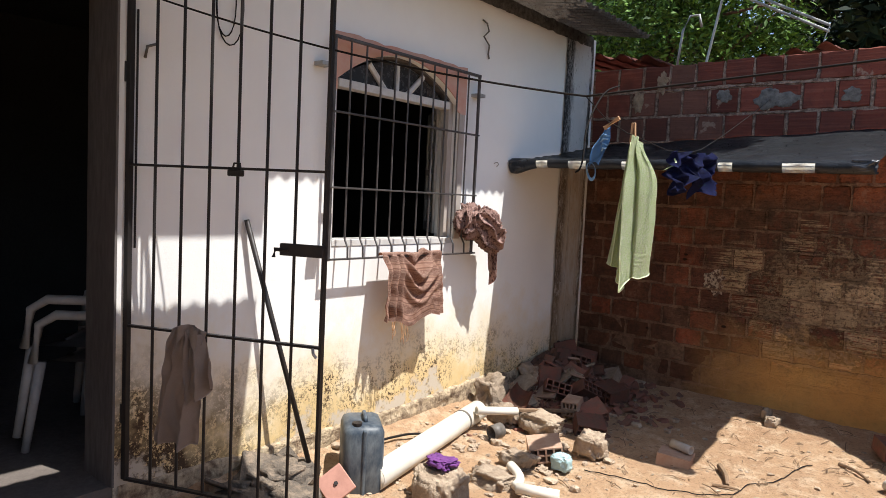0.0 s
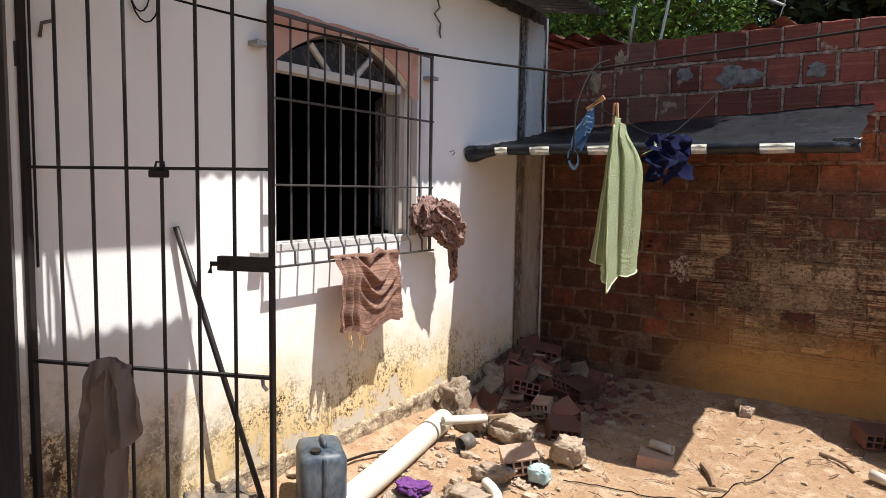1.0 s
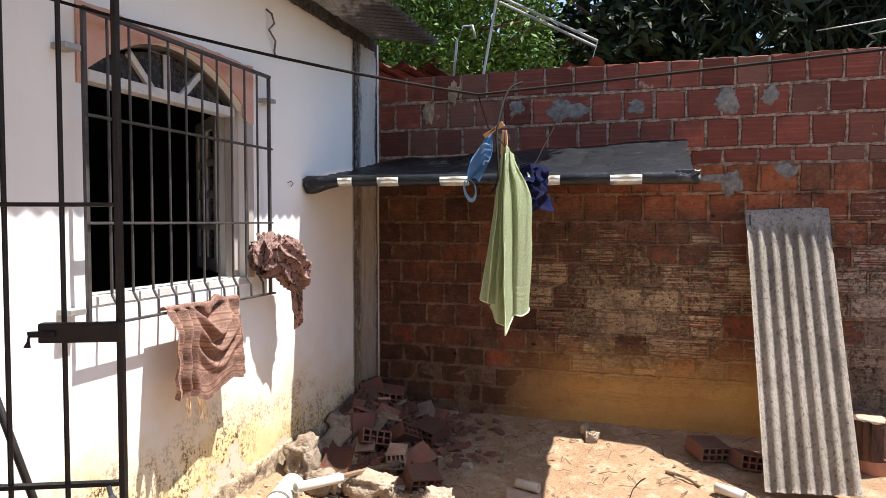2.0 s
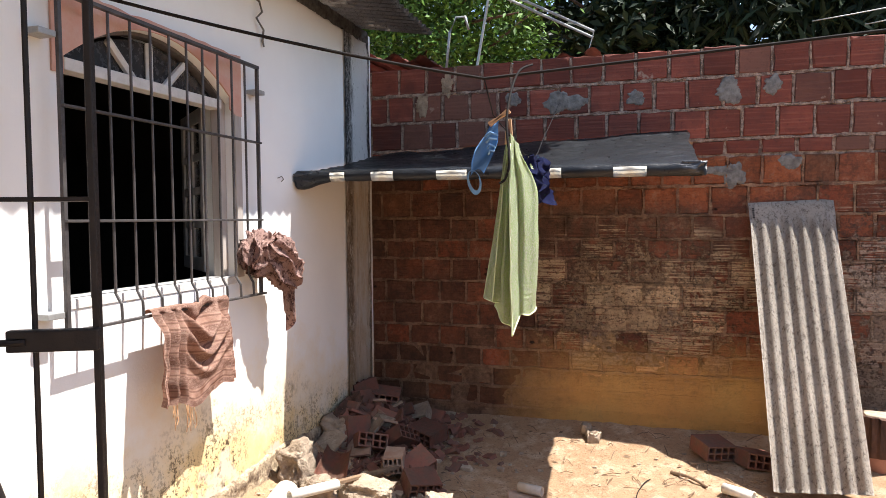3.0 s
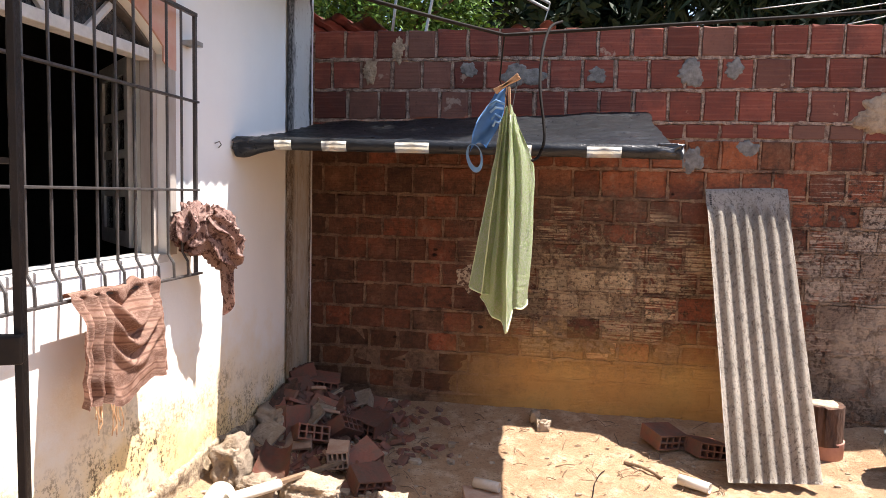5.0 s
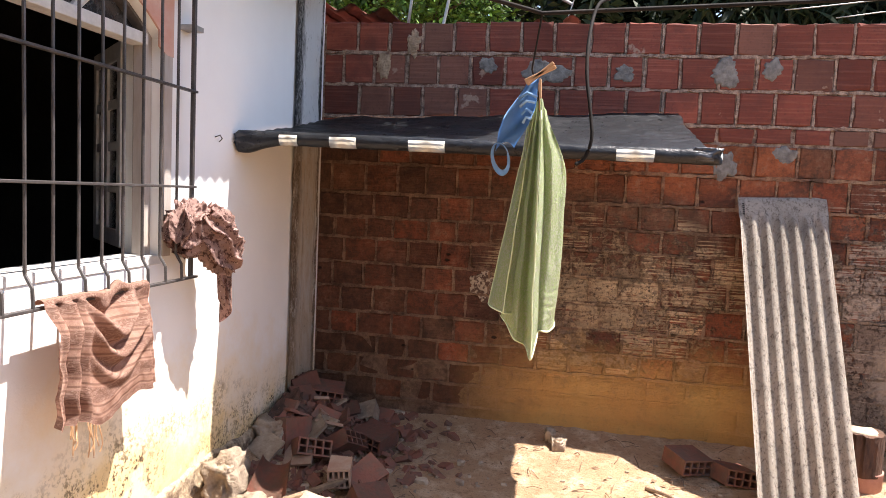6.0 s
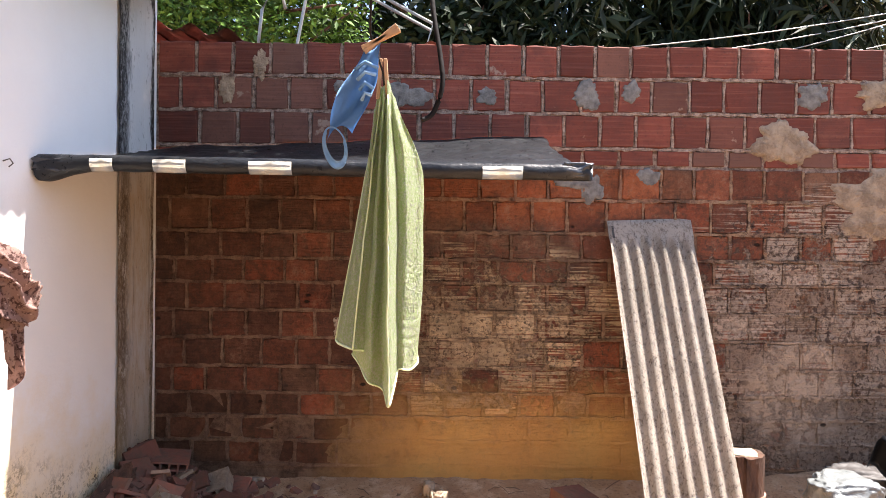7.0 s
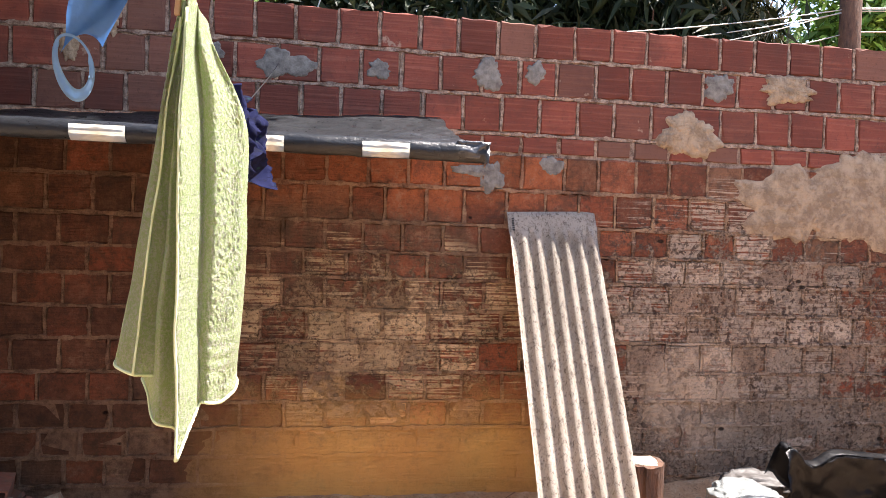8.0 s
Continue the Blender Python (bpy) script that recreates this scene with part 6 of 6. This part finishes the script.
def roof_bits():
    tiled_roof("shed_roof", -0.9, 0.24, 0.35, 1.3, 2.90, 2.76, 0.04, "low red clay tile roof just behind the wall")
    tiled_roof("small_house", 0.62, 1.52, 0.75, 2.0, 2.74, 2.84, 0.14, "small red tiled house behind the brick wall")
    tiled_roof("lane_house", 5.2, 7.6, 1.5, 3.0, 3.02, 3.02, 0.14, "red tiled house beyond the brick wall")
    frame_ = thing("aerial_frame", "pale metal rods of an aerial frame above the roofs", "aerial")
    for p, q, r in (((0.64, 0.90, 3.47), (1.48, 0.80, 3.00), 0.011), ((0.64, 0.93, 3.43), (1.47, 0.83, 2.96), 0.011), ((0.62, 0.92, 3.47), (0.48, 0.92, 2.70), 0.012), ((1.48, 0.80, 3.0), (1.44, 0.80, 2.86), 0.004),
                    ((0.64, 0.90, 3.47), (0.62, 0.92, 3.47), 0.012)):
        bm = bmesh.new()
        tube(bm, [p, q], r, 8)
        part("rod", bm, GREY_METAL, frame_)
    bm = bmesh.new()
    tube(bm, [(0.20, 1.0, 2.75), (0.24, 1.0, 3.15), (0.30, 1.0, 3.27), (0.38, 1.0, 3.27), (0.41, 1.0, 3.16)], 0.012, 8)
    tagged(part("bent_pipe", bm, GREY_METAL, None, "", True), "grey pipe with a bent top behind the wall", "vent pipe")
    bm = bmesh.new()
    tube(bm, [(6.87, 3.0, 0.0), (6.87, 3.0, 6.5)], 0.105, 12)
    tagged(part("utility_pole", bm, BARK, None, "", True), "dark wooden utility pole in the lane", "utility pole")
    for k, (za, zb, xa) in enumerate(((3.55, 4.03, 3.9), (3.50, 4.0, 4.4), (3.42, 4.02, 4.8), (3.50, 3.78, 5.6))):
        line("overhead_wire", sag((xa - 0.4, 3.0 + 0.1 * k, za - 0.05), (6.87, 3.0, zb), 0.05) + sag((6.87, 3.0, zb), (14.0, 2.5, zb + 0.8), 0.1)[1:], 0.006, GREY_METAL, "thin pale overhead wire", "wire")


def beyond():
    tree(-0.6, 3.2, 0, 3.9, (1.5, 0.9, 1.3), 24000, 0.085, LEAVES, 1, "leafy bright green tree behind the brick wall")
    tree(1.6, 4.6, 0, 3.9, (1.3, 0.9, 1.3), 7000, 0.18, SHADED_LEAVES, 2, "dark leafy tree behind the brick wall")
    tree(3.0, 5.0, 0, 4.6, (2.0, 1.2, 2.0), 9000, 0.30, SHADED_LEAVES, 3, "dark dense tree in shade behind the wall", 0.8, 0.22)
    tree(5.4, 4.6, 0, 4.4, (1.8, 1.2, 1.9), 8000, 0.36, SHADED_LEAVES, 4, "dark tree with drooping strap leaves", 1.0, 0.16)
    tree(6.4, 5.4, 0, 4.2, (1.1, 1.2, 1.7), 6000, 0.36, BAMBOO, 5, "olive tree with drooping strap leaves", 1.0, 0.16)
    tree(11.6, 8.2, 0, 4.9, (2.2, 1.2, 2.3), 15000, 0.26, LEAVES, 6, "green tree beyond the lane", 0.3, 0.3)
    tree(-3.4, 6.0, 0, 4.6, (2.2, 1.2, 2.2), 7000, 0.24, SHADED_LEAVES, 7, "dark green tree behind the house")
    tree(9.2, 8.0, 0, 3.9, (1.2, 1.0, 1.2), 3500, 0.30, LEAVES, 8, "green tree beyond the lane", 0.3, 0.3)
    tree(13.5, 9.5, 0, 4.6, (2.2, 1.2, 2.4), 5000, 0.36, SHADED_LEAVES, 9, "dark tree beyond the lane", 0.5, 0.3)
    over = thing("tree", "leafy tree leaning over the brick wall", "tree", group="trees behind the wall")
    bm = bmesh.new()
    tube(bm, [(-1.5, 1.8, 0.0), (-1.45, 1.7, 2.4), (-1.0, 1.2, 4.0), (0.2, 0.6, 4.7), (1.3, 0.3, 4.6), (2.0, 0.1, 4.5)], 0.13, 8, True, 0.03)
    part("trunk", bm, BARK, over, "", True)
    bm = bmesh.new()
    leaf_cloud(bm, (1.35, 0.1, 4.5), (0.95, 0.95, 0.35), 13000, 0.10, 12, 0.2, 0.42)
    part("crown", bm, SHADED_LEAVES, over)
    roof_bits()
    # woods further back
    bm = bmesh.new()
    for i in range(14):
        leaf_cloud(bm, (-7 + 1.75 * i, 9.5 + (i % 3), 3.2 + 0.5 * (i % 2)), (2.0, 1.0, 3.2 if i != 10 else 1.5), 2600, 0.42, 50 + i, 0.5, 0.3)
    tagged(part("woods", bm, SHADED_LEAVES), "dark wooded slope far behind the wall", "woods", kind="stuff")


beyond()


# ---- the brick wall, piece by piece ----
def brick_mesh(name, w, h, depth, seed, material):
    """A block with a chipped outline; its face is at y = 0."""
    rnd = random.Random(seed)
    j = lambda k: rnd.uniform(-k, k)
    bm = bmesh.new()
    rim = [(-1, -1), (-0.3, -1), (0.35, -1), (1, -1), (1, 0.1), (1, 1), (0.3, 1), (-0.35, 1), (-1, 1), (-1, -0.1)]
    back = [bm.verts.new((sx * w / 2, depth, sz * h / 2)) for sx, sz in rim]
    edge = [bm.verts.new((sx * w / 2 + j(0.006), 0.008, sz * h / 2 + j(0.006))) for sx, sz in rim]
    chip = [rnd.choice((0.004, 0.006, 0.008, 0.016 if abs(sx * sz) > 0.9 else 0.006)) for sx, sz in rim]
    face = [bm.verts.new((sx * (w / 2 - k) + j(0.004), j(0.001), sz * (h / 2 - k) + j(0.004))) for (sx, sz), k in zip(rim, chip)]
    for k in range(len(rim)):
        n = (k + 1) % len(rim)
        bm.faces.new((back[k], back[n], edge[n], edge[k]))
        bm.faces.new((edge[k], edge[n], face[n], face[k]))
    bm.faces.new(face)
    bm.faces.new(back[::-1])
    bmesh.ops.recalc_face_normals(bm, faces=bm.faces[:])
    me = bpy.data.meshes.new(name)
    bm.to_mesh(me)
    bm.free()
    me.materials.append(material)
    return me


def wavy(x, z):
    """Courses laid by eye, not by level."""
    return 0.009 * noise.noise(Vector((x * 1.1, z * 2.5, 3))) + 0.004 * noise.noise(Vector((x * 4, z * 4, 8)))


def course(parent, meshes, z0, z1, xs, rnd, y=0.0, gap=0.021):
    for a, b in zip(xs, xs[1:]):
        w, h = b - a - gap, z1 - z0 - gap
        ob = new("brick", meshes[rnd.randrange(len(meshes))])
        ob.parent = parent
        ob.matrix_world = pose((a + b) / 2, y + rnd.uniform(-0.003, 0.003), (z0 + z1) / 2 + wavy((a + b) / 2, z0) + rnd.uniform(-0.004, 0.004), 0, rnd.uniform(-1.3, 1.3), rnd.uniform(-1.0, 1.0)) @ Matrix.Diagonal((w / 0.19, 1, h / 0.19, 1))


def ribbon(bm, p, q, half, y, seed):
    """One joint's mortar, pressed out unevenly."""
    p, q = Vector(p), Vector(q)
    n = max(3, int((q - p).length / 0.022))
    side = Vector((0, 0, 1)) if abs(q.x - p.x) > abs(q.z - p.z) else Vector((1, 0, 0))
    rows = []
    for i in range(n + 1):
        c = p.lerp(q, i / n)
        k = Vector((c.x * 21, c.z * 21, seed))
        c.z += wavy(c.x, p.z)
        w = half * max(0.15, 1.0 + 0.8 * noise.noise(k) + 0.7 * noise.noise(k * 2.7))
        out = y - 0.0060 * noise.noise(k * 1.7 + Vector((5, 0, 0))) - 0.0015
        sh = side * (half * 0.5 * noise.noise(k * 0.8 + Vector((0, 9, 0))))
        rows.append([bm.verts.new(c + sh + side * s + Vector((0, o, 0))) for s, o in ((-w, 0.016), (-w * 0.75, out), (w * 0.75, out), (w, 0.016))])
    for r0, r1 in zip(rows, rows[1:]):
        for k in range(3):
            bm.faces.new((r0[k], r0[k + 1], r1[k + 1], r1[k]))


def brick_wall():
    rnd = random.Random(11)
    end = 7.4
    bm = bmesh.new()
    box(bm, -0.12, end, 0.012, 0.13, 1.90, 2.615)
    upper = tagged(part("wall_brick_upper", bm, NEW_MORTAR), "new upper courses of red hollow bricks with thick mortar", "wall", kind="structure")
    bm = bmesh.new()
    box(bm, -0.12, end, 0.006, 0.14, -0.1, 1.90)
    lower = tagged(part("wall_brick_lower", bm, OLD_MORTAR), "old stained brick wall smeared with mortar and earth", "wall", kind="structure")
    new_meshes = [brick_mesh("new_brick", 0.19, 0.19, 0.06, k, NEW_BRICK) for k in range(8)]
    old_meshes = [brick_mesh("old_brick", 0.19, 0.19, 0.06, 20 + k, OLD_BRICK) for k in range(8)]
    joints = bmesh.new()
    for z0, z1, x0 in ((2.435, 2.635, 0.128), (2.235, 2.435, 0.04), (2.03, 2.235, 0.155)):
        xs = [-0.10] + [x0 + 0.2095 * k + rnd.uniform(-0.007, 0.007) for k in range(26)]
        course(upper, new_meshes, z0, z1, xs, rnd)
        ribbon(joints, (-0.1, 0, z0), (5.4, 0, z0), 0.0110, 0.002, z0)
        for x in xs[1:]:
            ribbon(joints, (x, 0, z0 + 0.012), (x, 0, z1 - 0.012), 0.0085, 0.004, x)
    part("pointing", joints, NEW_MORTAR, upper)["kind"] = "stuff"
    joints = bmesh.new()
    course(upper, new_meshes, 1.925, 2.03, [-0.10] + [0.06 + 0.2095 * k for k in range(26)], rnd)
    zs = [1.92, 1.73, 1.54, 1.385, 1.245, 1.08, 0.92, 0.755, 0.605, 0.465, 0.325, 0.185]
    for i, (z1, z0) in enumerate(zip(zs, zs[1:])):
        off = (0.10, 0.0)[i % 2] + rnd.uniform(-0.02, 0.02)
        n = 25
        xs = [-0.10] + [off + 0.2085 * k + rnd.uniform(-0.018, 0.018) for k in range(n)]
        course(lower, old_meshes, z0, z1, xs, rnd, -0.004 if z0 > 0.5 else 0.004, 0.014)
        ribbon(joints, (-0.1, 0, z0), (5.1, 0, z0), 0.0115, -0.0068, z0)
        for x in xs[1:]:
            ribbon(joints, (x, 0, z0 + 0.008), (x, 0, z1 - 0.008), 0.0095, -0.0062, x)
    part("pointing", joints, OLD_MORTAR, lower)["kind"] = "stuff"


brick_wall()


def wall_film(name, x0, x1, z0, z1, ends, material, label, base=-0.0035, rough=0.0050, seed=0):
    """Mud or thin mortar dried over bricks and joints; it thins out upwards and towards its ends."""
    bm = bmesh.new()

    def f(u, v):
        x, z = x0 + (x1 - x0) * u, z0 + (z1 - z0) * v
        n = noise.noise(Vector((x * 2.2, z * 3, 1 + seed))) + 0.6 * noise.noise(Vector((x * 6, z * 9, 4 + seed))) + 0.35 * noise.noise(Vector((x * 17, z * 26, 9)))
        thin = 0.017 * smooth_step(0.40, 1.0, v) + 0.016 * smooth_step(ends, 0.0, u) + 0.016 * smooth_step(1 - ends, 1.0, u)
        return (x, base + rough * n + thin + 0.0010 * noise.noise(Vector((x * 60, z * 60, 2))), z)

    surface(bm, f, 240, 90)
    tagged(part(name, bm, material, None, "", True), label, "wall coat", kind="structure")


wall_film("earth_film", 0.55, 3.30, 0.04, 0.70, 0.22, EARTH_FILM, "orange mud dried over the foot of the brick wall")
wall_film("mortar_film", 2.95, 5.30, 0.10, 1.62, 0.10, MORTAR_FILM, "thin grey mortar scraped over the old bricks", 0.0005, 0.0110, 3)
wall_film("mortar_film", 1.15, 2.45, 0.52, 1.50, 0.30, MORTAR_FILM, "thin tan mortar scraped over the old bricks", 0.0010, 0.0100, 7)


def daub(cx, cz, w, h, seed, material, label, thick=0.012, y=-0.004):
    """A hand-thrown patch of mortar with a ragged outline."""
    bm = bmesh.new()
    seg, rings = 72, 9
    mid = bm.verts.new((cx, y - thick * 0.8, cz))
    prev = None
    for r in range(1, rings + 1):
        k = r / rings
        ring = []
        for s in range(seg):
            a = 2 * math.pi * s / seg
            d = Vector((math.cos(a), math.sin(a), seed * 3.3))
            rag = 0.80 + 0.40 * noise.noise(d * 1.4) + 0.20 * noise.noise(d * 3.3) + 0.09 * noise.noise(d * 11)
            x, z = cx + w / 2 * k * rag * math.cos(a), cz + h / 2 * k * rag * math.sin(a)
            up = thick * (1 - k ** 4) * (0.7 + 0.6 * noise.noise(Vector((x * 22, z * 22, seed)))) if r < rings else -0.012
            ring.append(bm.verts.new((x, y - up, z)))
        for s in range(seg):
            n = (s + 1) % seg
            bm.faces.new((mid, ring[s], ring[n])) if prev is None else bm.faces.new((prev[s], ring[s], ring[n], prev[n]))
        prev = ring
    bmesh.ops.recalc_face_normals(bm, faces=bm.faces[:])
    tagged(part("mortar_patch", bm, material, None, "", True), label, "mortar patch", group="patches on the wall", kind="structure")


for k, (x, z, w, h) in enumerate(((0.97, 2.36, 0.16, 0.13), (1.32, 2.32, 0.34, 0.20), (1.81, 2.33, 0.15, 0.14), (2.38, 2.335, 0.22, 0.20), (2.64, 2.36, 0.15, 0.14), (3.705, 2.345, 0.22, 0.20),
                                  (2.74, 1.88, 0.16, 0.14), (2.42, 1.80, 0.17, 0.24), (2.33, 1.83, 0.34, 0.10))):
    daub(x, z, w, h, k + 1, GREY_MORTAR, "grey mortar daub on the bricks", 0.008)
for k, (x, z, w, h) in enumerate(((3.52, 2.07, 0.42, 0.32), (4.20, 1.72, 0.92, 0.62), (4.62, 1.80, 0.8, 0.7), (4.10, 2.35, 0.45, 0.20), (0.5, 2.5, 0.12, 0.22), (0.30, 2.36, 0.14, 0.2), (5.2, 1.8, 0.9, 0.8))):
    daub(x, z, w, h, k + 31, TAN_PLASTER, "lumpy tan plaster thrown over the bricks", 0.010 if w < 0.2 else 0.024)
daub(1.02, 0.99, 0.26, 0.24, 77, SPLASH, "speckled pale mortar splash on the old bricks", 0.006)
